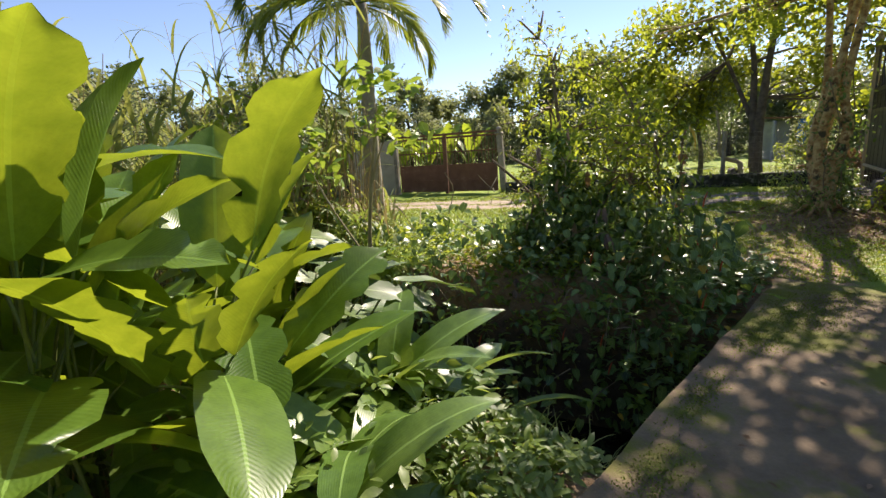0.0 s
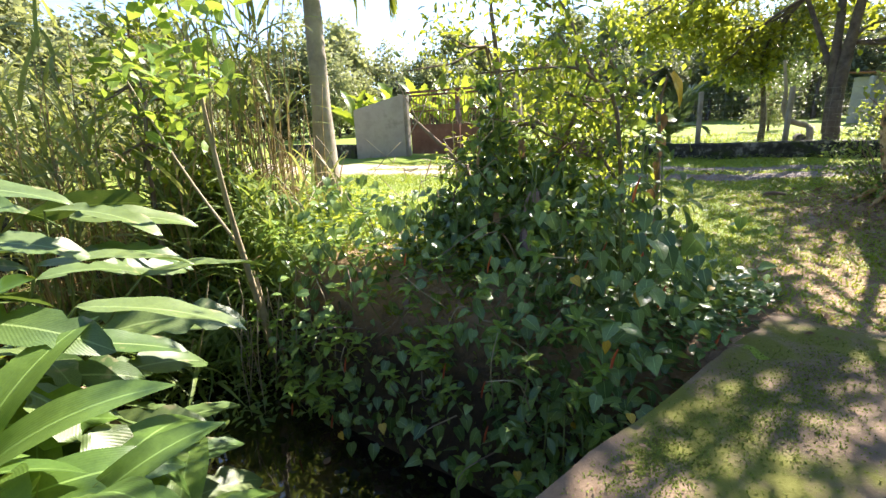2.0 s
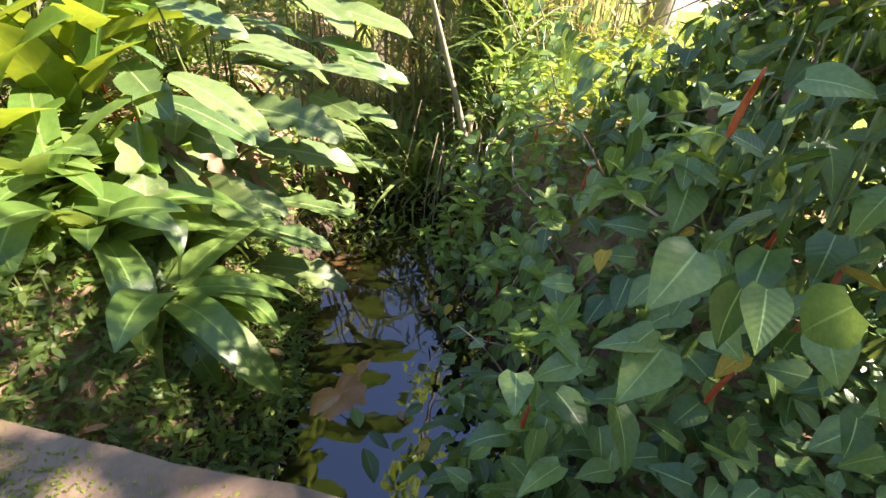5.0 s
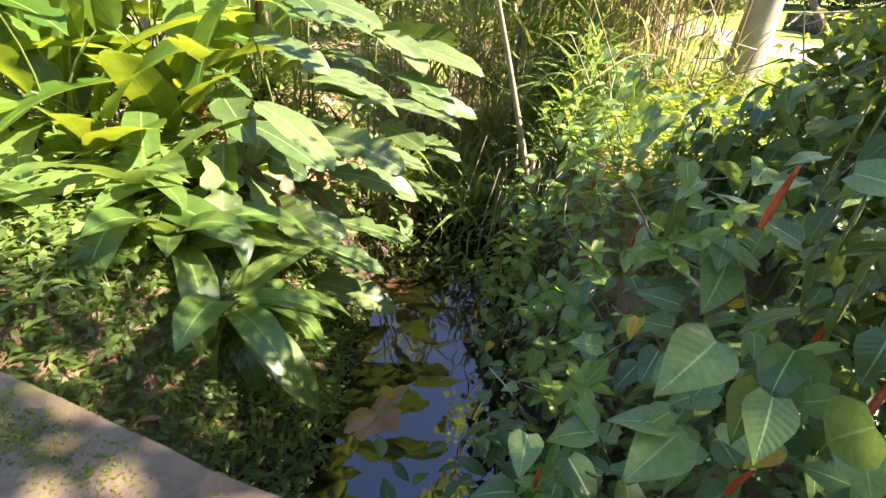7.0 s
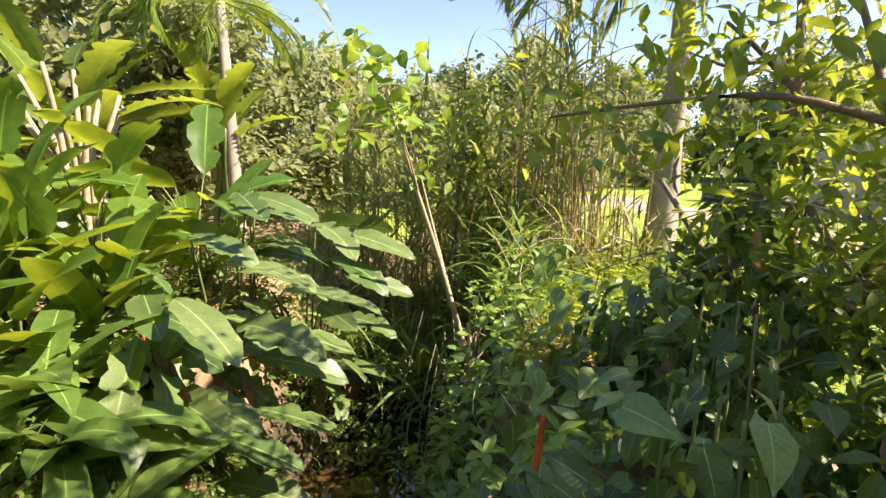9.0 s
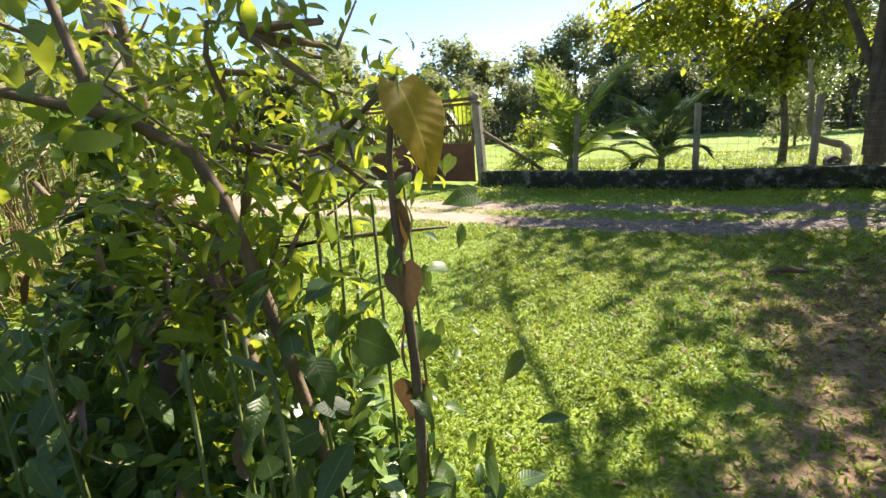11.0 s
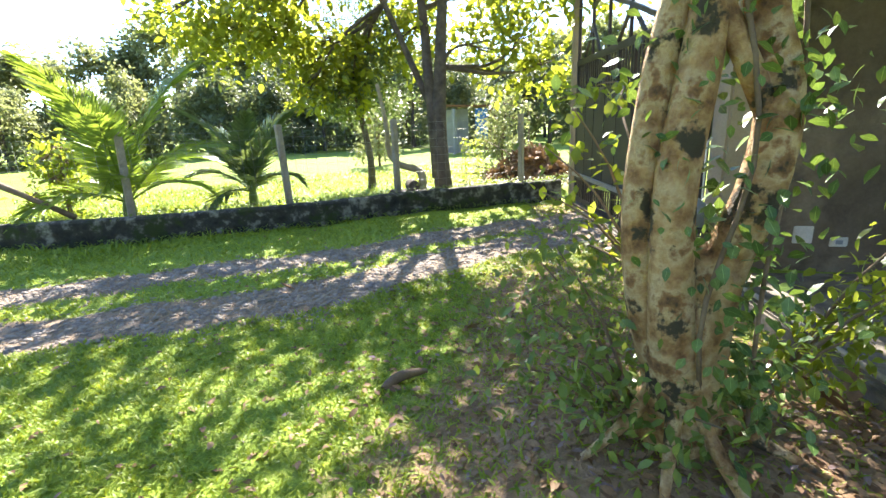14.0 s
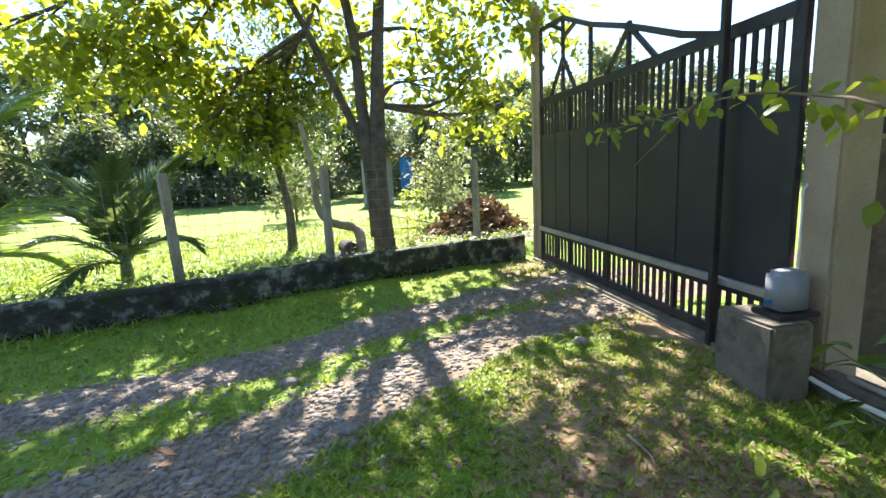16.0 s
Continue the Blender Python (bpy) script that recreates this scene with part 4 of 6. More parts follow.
# ---- palms ----
def frond(length, n, leaflet, droop, seed=0, vee=.5, width=.03):
    """An arched frond along +y: its rib and its leaflets."""
    r = np.random.default_rng(seed)
    s = np.linspace(0, 1, 12)
    ang = droop * s ** 1.4
    y = np.concatenate([[0], np.cumsum(np.cos(ang[:-1]))]) * length / 11
    z = np.concatenate([[0], np.cumsum(-np.sin(ang[:-1]))]) * length / 11
    P = np.stack([0 * y, y, z], -1)
    rib = tube(P, np.linspace(.022, .004, 12), 5)
    tpl = [leaf(1, width * 2 / leaflet * .8, "blade", .75, .1, 0, 5, 2, seed=3)]
    pts, az, el, roll, size = [], [], [], [], []
    for i in range(n):
        t = .14 + .86 * i / (n - 1)
        p = np.array([0, np.interp(t, s, y), np.interp(t, s, z)])
        a = np.interp(t, s, ang)
        for side in (-1, 1):
            pts.append(p)
            az.append(-side * (1.25 - .75 * t + r.normal(0, .07)))
            el.append(-a * .7 + vee * (1 - t) - .1 + r.normal(0, .1))
            roll.append(side * .3)
            size.append(leaflet * math.sin(math.pi * min(.97, .18 + .72 * t)) ** .7 * r.uniform(.85, 1.1))
    L = scatter(tpl, np.array(pts), rots(np.array(az), np.array(el), np.array(roll)), np.array(size))
    return join([rib, L])


def palm(name, label, base, trunk, crown_z, fronds, mat, seed, barkmat=PALMBARK):
    """fronds: (count, lift from, lift to, length, leaflet, droop, leaflets)."""
    ob = thing(name, label, "palm", base)
    r = np.random.default_rng(seed)
    if trunk:
        P, R = trunk
        mesh_object("trunk", tube(P, R, 16, .012, seed), barkmat, ob)
    k = 0
    for count, lo, hi, length, leaflet, droop, n in fronds:
        me = [fast_mesh("frond", *frond(length, n, leaflet, droop * f, seed + k + i)) for i, f in enumerate((.85, 1.15))]
        for i in range(count):
            f = mesh_object("frond", me[i % 2], mat, ob)
            f.matrix_basis = leaf_pose((0, 0, crown_z), 360 * i / count + r.uniform(-18, 18) + 40 * k, r.uniform(lo, hi), r.uniform(-25, 25), r.uniform(.85, 1.1))
        k += 1
    return ob


tz = [0, .15, .5, 1.0, 1.45, 1.6, 2.3, 3.2, 3.9, 4.5]
palm("royal_palm", "royal palm with a smooth pale swollen trunk and drooping fronds", (-1.93, 9.08, ground_z(-1.93, 9.08) - .05),
     ([(.02 + .045 * z - .004 * z * z, 0, z) for z in tz], [.3, .26, .225, .2, .175, .16, .15, .14, .12, .1]), 4.45,
     ((8, 15, 50, 2.7, .75, 2.2, 56), (8, -15, 15, 2.3, .75, 1.6, 52)), L_PALM, 3)
palm("coconut_palm", "young coconut palm with bright yellow-green fronds", (3.42, 16.75, .1), ([(0, 0, -.1), (0, 0, .25), (.01, 0, .5)], [.13, .11, .07]), .35,
     ((8, 35, 82, 2.6, .7, .95, 60), (5, 20, 50, 1.9, .55, 1.7, 48)), L_COCO, 5, GREENSTEM)
palm("coconut_palm", "young bluish green coconut palm beside the fence", (5.45, 16.35, .12), ([(0, 0, -.1), (0, 0, .25), (.01, 0, .5)], [.09, .08, .05]), .35,
     ((6, 50, 80, 1.75, .5, .9, 52), (5, 15, 45, 1.35, .42, 1.6, 40)), L_BLUE, 9, GREENSTEM)


# ---- guava tree by the house ----
def build_guava():
    g = (6.03, 7.92, 0)
    def at(side, deep, z):
        return (6.03 + .53 * side + .85 * deep, 7.92 - .85 * side + .53 * deep, z)

    def rad(n, *r):
        return np.interp(np.linspace(0, 1, n), np.linspace(0, 1, len(r)), r)
    A = [at(-.06, -.02, .5), at(-.16, -.06, .85), at(-.2, -.08, 1.25), at(-.17, -.06, 1.7), at(-.11, -.02, 2.3), at(-.25, .1, 3.8)]
    B = [at(-.02, -.08, .4), at(-.06, -.12, .9), at(-.08, -.12, 1.3), at(-.03, -.08, 1.8), at(.02, -.03, 2.4), at(.15, .2, 3.8)]
    C = [at(.05, -.02, .4), at(.09, 0, .9), at(.2, 0, 1.3), at(.22, .02, 1.65), at(.13, .03, 2.2), at(.3, .1, 3.8)]
    D = [at(.2, .0, 1.55), at(.09, -.06, 1.78), at(.0, -.06, 2.0), at(-.05, 0, 2.5)]
    E = [at(-.08, .08, .5), at(-.2, .2, 1.0), at(-.17, .26, 1.5), at(-.08, .3, 2.2), at(-.1, .5, 3.8)]
    F = [at(0, 0, -.12), at(0, 0, .15), at(0, 0, .4), at(.01, 0, .7), at(.02, 0, .95), at(.03, 0, 1.06)]
    lines = [(spline(A, 22), rad(22, .1, .075, .066, .058, .045)), (spline(B, 22), rad(22, .11, .085, .076, .065, .05)), (spline(C, 24), rad(24, .12, .09, .08, .066, .05)),
             (spline(D, 8), np.linspace(.045, .035, 8)), (spline(E, 20), rad(20, .09, .066, .06, .05, .04)), (spline(F, 14), rad(14, .25, .19, .165, .155, .13, .05))]
    for a, l in ((-150, .5), (-110, .75), (-60, .9), (-20, .6), (40, .5), (100, .45), (160, .5)):
        ca, sa = math.cos(radians(a)), math.sin(radians(a))
        lines.append((spline([(6.03 + .08 * ca, 7.92 + .08 * sa, .5), (6.03 + .25 * ca, 7.92 + .25 * sa, .28), (6.03 + l * ca, 7.92 + l * sa, ground_z(6.03 + l * ca, 7.92 + l * sa) - .03)], 8), np.linspace(.045, .012, 8)))
    r = np.random.default_rng(3)
    blobs = [(6.4 + r.normal(0, 1.5), 8.3 + r.normal(0, 1.5), r.uniform(3.4, 5.6), r.uniform(.5, .85)) for _ in range(13)]
    # unseen clumps, added over the path to cast shade on the bridge slab
    blobs += [(5.2 + r.normal(0, .7), 6.8 + r.normal(0, 1.0), r.uniform(4.4, 5.6), r.uniform(.5, .85)) for _ in range(20)]
    blobs += [(4.9 + r.normal(0, .8), 5.5 + r.normal(0, .7), r.uniform(4.8, 5.8), r.uniform(.5, .8)) for _ in range(10)]
    tree("guava_tree", "many-stemmed guava tree with peeling mottled bark and clinging vines", g, lines, blobs, 9800, .15, SMALL, L_SHRUB, BARK, 21)


build_guava()


def vine_leaves(name, label, centres, n, size, mat, seed, spread_, shape=None, twigs=(), category="vine", hang=.5):
    """Small leaves about a few lines or places; twigs carry them."""
    ob = thing(name, label, category, centres[0])
    o = np.array(centres[0])
    r = np.random.default_rng(seed)
    C = np.array(centres) - o
    k = r.integers(0, len(C), n)
    P = C[k] + r.normal(0, 1, (n, 3)) * np.array(spread_)
    R = rots(r.uniform(0, 6.28, n), r.normal(-hang, .5, n), r.normal(0, .5, n))
    mesh_object("foliage", scatter(shape or SMALL, P, R, size * r.uniform(.6, 1.3, n)), mat, ob)
    lines = [(np.array(t) - o, rr) for t, rr in twigs]
    for t, w in lines:
        mesh_object("stem", tube(t, w, 5), WOOD, ob)
    return ob


def twig_fan(base, tips, r0=.012):
    out = []
    for t in tips:
        b, t = np.array(base), np.array(t)
        mid = (b + t) / 2 + (0, 0, .12 * np.linalg.norm(t - b))
        out.append((spline([b, mid, t], 7), np.linspace(r0, .003, 7)))
    return out


tw = twig_fan((6.0, 8.05, 0.1), [(5.4, 8.3, .55), (5.45, 8.1, .7), (5.7, 8.5, .7), (5.55, 7.9, .45), (5.8, 7.6, .5), (5.8, 8.6, .9), (5.75, 8.4, 1.0)])
vine_leaves("bush", "scrubby small-leaved bush round the guava's foot", [(5.95, 8.05, .2)] + [tuple(p) for t, _ in tw for p in t[2:]], 900, .06, L_LOW, 31, (.13, .13, .1), twigs=tw, category="bush")
tw = twig_fan((6.7, 7.9, 0.1), [(7.2, 7.6, .75), (7.35, 7.7, .5), (6.9, 7.5, .65), (7.0, 7.4, .9), (7.4, 7.5, 1.15)])
vine_leaves("bush", "leafy sprouts between the guava and the porch kerb", [(6.75, 7.9, .1)] + [tuple(p) for t, _ in tw for p in t[2:]], 520, .075, L_SHRUB, 32, (.1, .1, .09), twigs=tw, category="bush")
vine_leaves("vine", "dark green vine climbing the guava's stems", [(6.06 + .16 * math.sin(3 * z), 7.87 + .12 * math.cos(4 * z), z) for z in list(np.linspace(.2, 2.2, 14)) + [.2, .25, .35, .4, .5, .6]], 760, .06, L_HEART, 33, (.15, .15, .11), ROUND, [(spline([(6.1, 7.8, 0.1), (5.9, 7.78, .8), (6.05, 7.74, 1.5), (5.9, 7.86, 2.3)], 14), [.01] * 14)])
tw = [(spline([(6.1, 8.1, 1.0), (6.5, 8.7, 1.6), (6.98, 9.1, 1.77), (7.11, 9.37, 1.81), (7.2, 9.7, 1.77), (7.23, 10.09, 1.72)], 18), np.linspace(.008, .003, 18)), ([(7.15, 9.55, 1.8), (7.2, 9.75, 1.63), (7.2, 9.87, 1.52)], [.006, .004, .003])]
vine_leaves("branch", "thin leafy guava branch reaching before the iron gate", [tuple(p) for t, _ in tw for p in t[4:]], 75, .085, L_SHRUB, 34, (.05, .05, .04), ROUND, tw, "branch")



vine_leaves("vine", "dark ivy-like vine crowding the shaded guava stem", [(6.15 + .1 * math.sin(5 * z), 7.76 + .08 * math.cos(6 * z), z) for z in np.linspace(.25, 2.3, 16)], 620, .065, L_HEART, 36, (.12, .1, .12), ROUND, [(spline([(6.2, 7.7, .1), (6.1, 7.68, .9), (6.22, 7.7, 1.6), (6.15, 7.75, 2.4)], 14), [.009] * 14)])
tw = twig_fan((6.05, 8.1, .8), [(6.0, 8.6, 1.65), (5.85, 8.6, 1.45), (5.95, 8.6, 1.2), (5.9, 8.5, 1.0), (5.75, 8.5, 1.25)], .01)
vine_leaves("branch", "spray of thin bare twigs with few green leaves on the guava", [tuple(p) for t, _ in tw for p in t[2:]], 120, .07, L_SHRUB, 35, (.06, .06, .05), ROUND, tw, "branch")


# ---- heliconias and strap-leaved lilies on the creek bank ----
def rosette(name, label, base, meshes, mat, leaves, stalk_r=.012, seed=1, category="plant", stalkmat=GREENSTEM):
    """leaves: rows of compass turn, stalk height, lean out, lift, size."""
    ob = thing(name, label, category, base)
    r = np.random.default_rng(seed)
    for k, (az, h, out, el, s) in enumerate(leaves):
        d = Vector((-math.sin(radians(az)), math.cos(radians(az)), 0))
        foot = Vector((r.normal(0, .12), r.normal(0, .12), -.05))
        top = d * out + Vector((0, 0, h))
        if h > .1:
            mid = foot * .4 + top * .6 + Vector((0, 0, .08)) - d * out * .25
            mesh_object("stalk", tube(spline([foot, mid, top], 7), np.linspace(stalk_r, stalk_r * .5, 7), 6), stalkmat, ob)
        lf = mesh_object("leaf", meshes[k % len(meshes)], mat, ob)
        lf.matrix_basis = leaf_pose(top, az + r.uniform(-12, 12), el, r.uniform(-30, 30), s)
    return ob


PADDLES = [fast_mesh("leaf", *leaf(1, .38, "paddle", d, .25, .03, 14, 5, seed=i, tears=t, twist=w)) for i, (d, t, w) in enumerate(((.35, 0, .1), (.6, 3, -.15), (.9, 4, .2), (.5, 5, 0)))]
DROOPERS = [fast_mesh("leaf", *leaf(1, .32, "paddle", d, .18, .07, 16, 5, seed=20 + i, tears=t, twist=w)) for i, (d, t, w) in enumerate(((.5, 0, .2), (.9, 3, -.2), (.4, 4, .25), (.7, 5, -.1)))]
STRAPS = [fast_mesh("leaf", *leaf(1, .27, "strap", d, .22, .015, 14, 5, seed=40 + i, twist=w)) for i, (d, w) in enumerate(((1.3, .1), (1.7, -.2), (1.0, .25)))]
BANANAS = [fast_mesh("leaf", *leaf(1, .3, "paddle", d, .3, .03, 20, 5, seed=60 + i, tears=t)) for i, (d, t) in enumerate(((.5, 2), (.9, 3), (.7, 2)))]


def heli_rows(n, seed, h, out, el, s, az=(0, 360)):
    r = np.random.default_rng(seed)
    return [(az[0] + (az[1] - az[0]) * (i + r.uniform(0, 1)) / n, r.uniform(*h), r.uniform(*out), r.uniform(*el), r.uniform(*s)) for i in range(n)]


def red_spike(place, tall, lean, seed):
    ob = thing("red_flower", "hanging red heliconia flower spike among the leaves", "flower", place)
    mesh_object("stem", tube(spline([(0, 0, -.4), (lean * .3, 0, 0), (lean, 0, tall)], 8), [.008] * 8, 5), RED, ob)
    r = np.random.default_rng(seed)
    for i in range(11):
        t = i / 10
        b = mesh_object("bract", BRACT, RED, ob)
        b.matrix_basis = leaf_pose((lean * (.3 + .7 * t), 0, tall * t), (i % 2) * 180 + r.uniform(60, 120), r.uniform(15, 55), 0, .1 * (1.1 - .5 * t))


BRACT = fast_mesh("bract", *leaf(1, .35, "blade", -.3, .8, 0, 5, 3))
HB = (-1.15, 1.85)
for i, (dx, dy, n, h, s) in enumerate(((0, 0, 20, (.15, 1.2), (.75, 1.05)), (-.5, -.35, 18, (.2, 1.35), (.8, 1.1)), (-.15, .65, 18, (.1, 1.0), (.75, 1.0)), (-.95, .4, 16, (.2, 1.4), (.8, 1.1)), (-1.5, 1.2, 14, (.3, 1.4), (.8, 1.1)), (-.4, -.6, 16, (.8, 1.45), (.75, 1.0)), (-.9, -.2, 14, (.9, 1.6), (.8, 1.0)))):
    b = xyz(HB[0] + dx, HB[1] + dy)
    rosette("heliconia", "tall heliconia clump with broad sunlit yellow-green leaves", b, PADDLES, L_HELI, heli_rows(n, 70 + i, h, (.1, .4), (-5, 78), s), .011, 70 + i)


def reach(me, base, tip, roll=0.0):
    """The pose that lays a leaf mesh from base to tip."""
    own = max((v.co for v in me.vertices), key=lambda c: c.y)
    way = Vector(tip) - Vector(base)
    az = math.degrees(math.atan2(-way.x, way.y))
    el = math.degrees(math.atan2(way.z, math.hypot(way.x, way.y))) - math.degrees(math.atan2(own.z, own.y))
    return leaf_pose(Vector(base), az, el, roll, way.length / math.hypot(own.y, own.z))


def build_creek_heliconias():
    """Tiers of long leaves that lean out over the water."""
    r = np.random.default_rng(81)
    tiers = (((-1.25, 3.15), ((-.25, 4.5, .36), (-.1, 3.95, .06), (-.6, 4.35, -.1), (-.82, 3.62, .66), (-.5, 4.05, .52), (-.95, 4.2, .3), (-.45, 4.18, -.7), (-.75, 4.3, -.45))),
             ((-.85, 2.85), ((.24, 3.5, .33), (-.13, 3.9, -1.18), (-.2, 3.85, -.78), (.02, 3.3, -.3), (-.2, 3.55, -.42), (-.3, 3.25, .0), (-.5, 3.1, .62), (-.15, 3.0, .4))),
             ((-2.1, 4.2), ((-1.3, 5.1, .5), (-1.2, 4.8, .2), (-1.6, 5.2, .0), (-1.15, 4.5, .6), (-1.9, 5.1, .7), (-1.3, 4.9, -.3), (-1.1, 4.4, -.1))),
             ((-2.4, 3.5), ((-1.6, 4.2, .9), (-2.0, 4.4, .7), (-1.5, 3.7, .95), (-3.1, 4.2, .8), (-1.7, 4.4, .4))))
    for (x, y), tips in tiers:
        foot = xyz(x, y)
        ob = thing("heliconia", "heliconia with long drooping dull green leaves over the creek", "plant", foot)
        for k, tip in enumerate(tips):
            me = DROOPERS[k % 4]
            way = Vector((tip[0] - x, tip[1] - y, 0))
            far = min(way.length, r.uniform(.72, .95))
            base = Vector(tip) - way.normalized() * far + Vector((0, 0, r.uniform(.1, .3)))
            lf = mesh_object("leaf", me, L_DROOP, ob)
            lf.matrix_basis = reach(me, base - foot, Vector(tip) - foot, r.normal(12, 14))
            root = Vector((r.normal(0, .1), r.normal(0, .1), -.05))
            b = base - foot
            mesh_object("stalk", tube(spline([root, root * .4 + b * .6 + Vector((0, 0, .06)), b], 7), np.linspace(.012, .007, 7), 6), GREENSTEM, ob)
        for k in range(9):
            me = DROOPERS[(k + 1) % 4]
            a = r.uniform(-110, 20) if k < 6 else r.uniform(20, 250)
            d = Vector((-math.sin(radians(a)), math.cos(radians(a)), 0))
            b = d * r.uniform(.05, .3) + Vector((0, 0, r.uniform(-.1, .75)))
            lf = mesh_object("leaf", me, L_DROOP, ob)
            lf.matrix_basis = leaf_pose(b, a, r.uniform(-25, 15), r.normal(0, 18), r.uniform(.6, .85))
        dead = thing("dead_leaf_clump", "withered brown hanging heliconia leaves", "plant", foot)
        for k in range(8):
            a = r.uniform(-150, 40)
            d = Vector((-math.sin(radians(a)), math.cos(radians(a)), 0))
            lf = mesh_object("leaf", DROOPERS[k % 4], L_DRY, dead)
            lf.matrix_basis = leaf_pose(d * r.uniform(.1, .4) + Vector((0, 0, r.uniform(.0, .5))), a, r.uniform(-80, -35), r.normal(0, 35), r.uniform(.3, .6))


build_creek_heliconias()
for i, (x, y, z, t, l) in enumerate(((-1.35, 2.65, .1, .45, .04), (-1.75, 2.6, .45, .3, -.06), (-1.0, 2.8, -.1, .3, .05))):
    red_spike((x, y, z), t, l, i)
for i, (x, y, n) in enumerate(((.18, 2.75, 24), (-.02, 2.5, 20), (-.35, 2.35, 22), (-.6, 2.2, 20), (-.4, 1.25, 18), (-.45, 2.6, 16), (-.75, 1.5, 16), (-1.2, 1.15, 14), (-.35, 1.7, 14))):
    rosette("crinum_lily", "lily clump of broad glossy arching strap leaves", xyz(x, y, -.02), STRAPS, L_STRAP, [(a, .04 + .1 * (k % 3) / 2, .05, e, s) for k, (a, h, o, e, s) in enumerate(heli_rows(n, 90 + i, (0, .1), (0, .1), (-28, 58), (.6, .95)))], .01, 90 + i)
for i, (x, y, h) in enumerate(((-5.4, 1.3, 1.6), (-6.4, 3.2, 1.8), (-4.6, .2, 1.3))):
    rosette("banana_plant", "banana plant with torn drooping leaves at the thicket's edge", xyz(x, y), BANANAS, L_BANANA, heli_rows(9, 100 + i, (h, h + .5), (.1, .25), (20, 75), (1.4, 1.9)), .06, 100 + i)
rosette("banana_plant", "tall banana plant with pale stalks behind the heliconias", xyz(-4.1, 1.7), BANANAS, L_BANANA, heli_rows(12, 131, (1.8, 2.7), (.3, .7), (10, 75), (1.1, 1.5)), .05, 131, stalkmat=PALE_STEM)
palm("palm", "palm with drooping yellow-green fronds behind the thicket", xyz(-6.3, 3.4), ([(0, 0, -.1), (.03, 0, 1.5), (.05, 0, 3.0), (.05, 0, 4.3)], [.14, .11, .1, .07]), 4.2,
     ((8, 10, 55, 2.3, .6, 2.0, 44), (6, -15, 15, 2.0, .6, 1.6, 40)), L_COCO, 33)
for i in range(7):
    x, y = -5.8 + i * .95, 20.5 + .8 * math.sin(i * 2.1)
    rosette("banana_plant", "banana plant behind the brown gate", (x, y, -.02), BANANAS, L_BANANA, heli_rows(9, 120 + i, (1.0, 1.6), (.1, .3), (35, 80), (1.3, 1.7)), .06, 120 + i)


# ---- leafy bank on the far side of the creek ----
L_LANCE = leaf_material("lance_leaf", (.04, .1, .025), (.09, .17, .04), (.28, .42, .06), .4, .3, 70)
HEARTS = [fast_mesh("leaf", *leaf(1, .74, "heart", d, .16, .02, 9, 5, seed=i, twist=w)) for i, (d, w) in enumerate(((.3, .1), (.6, -.1), (.45, .15)))]
LANCES = [fast_mesh("leaf", *leaf(1, .44, "oval", d, .25, .02, 8, 5, seed=10 + i)) for i, d in enumerate((.5, .9))]


def bank_place(v, s, r):
    """A place on the leafy face: v along the creek, s from the water up to the crest."""
    c = float(np.interp(v, [-9, 0, 1, 3, 4.7, 8], [2.15, 2.1, 2.1, 1.55, 1.2, .4]))
    d = .42 + .75 * s ** 1.2 + r.normal(0, .06)
    z = -1.35 + 1.95 * s + .35 * s * math.sin(v * 2.3) * (1 - .12 * v)
    return bridge(c + d, v, z)


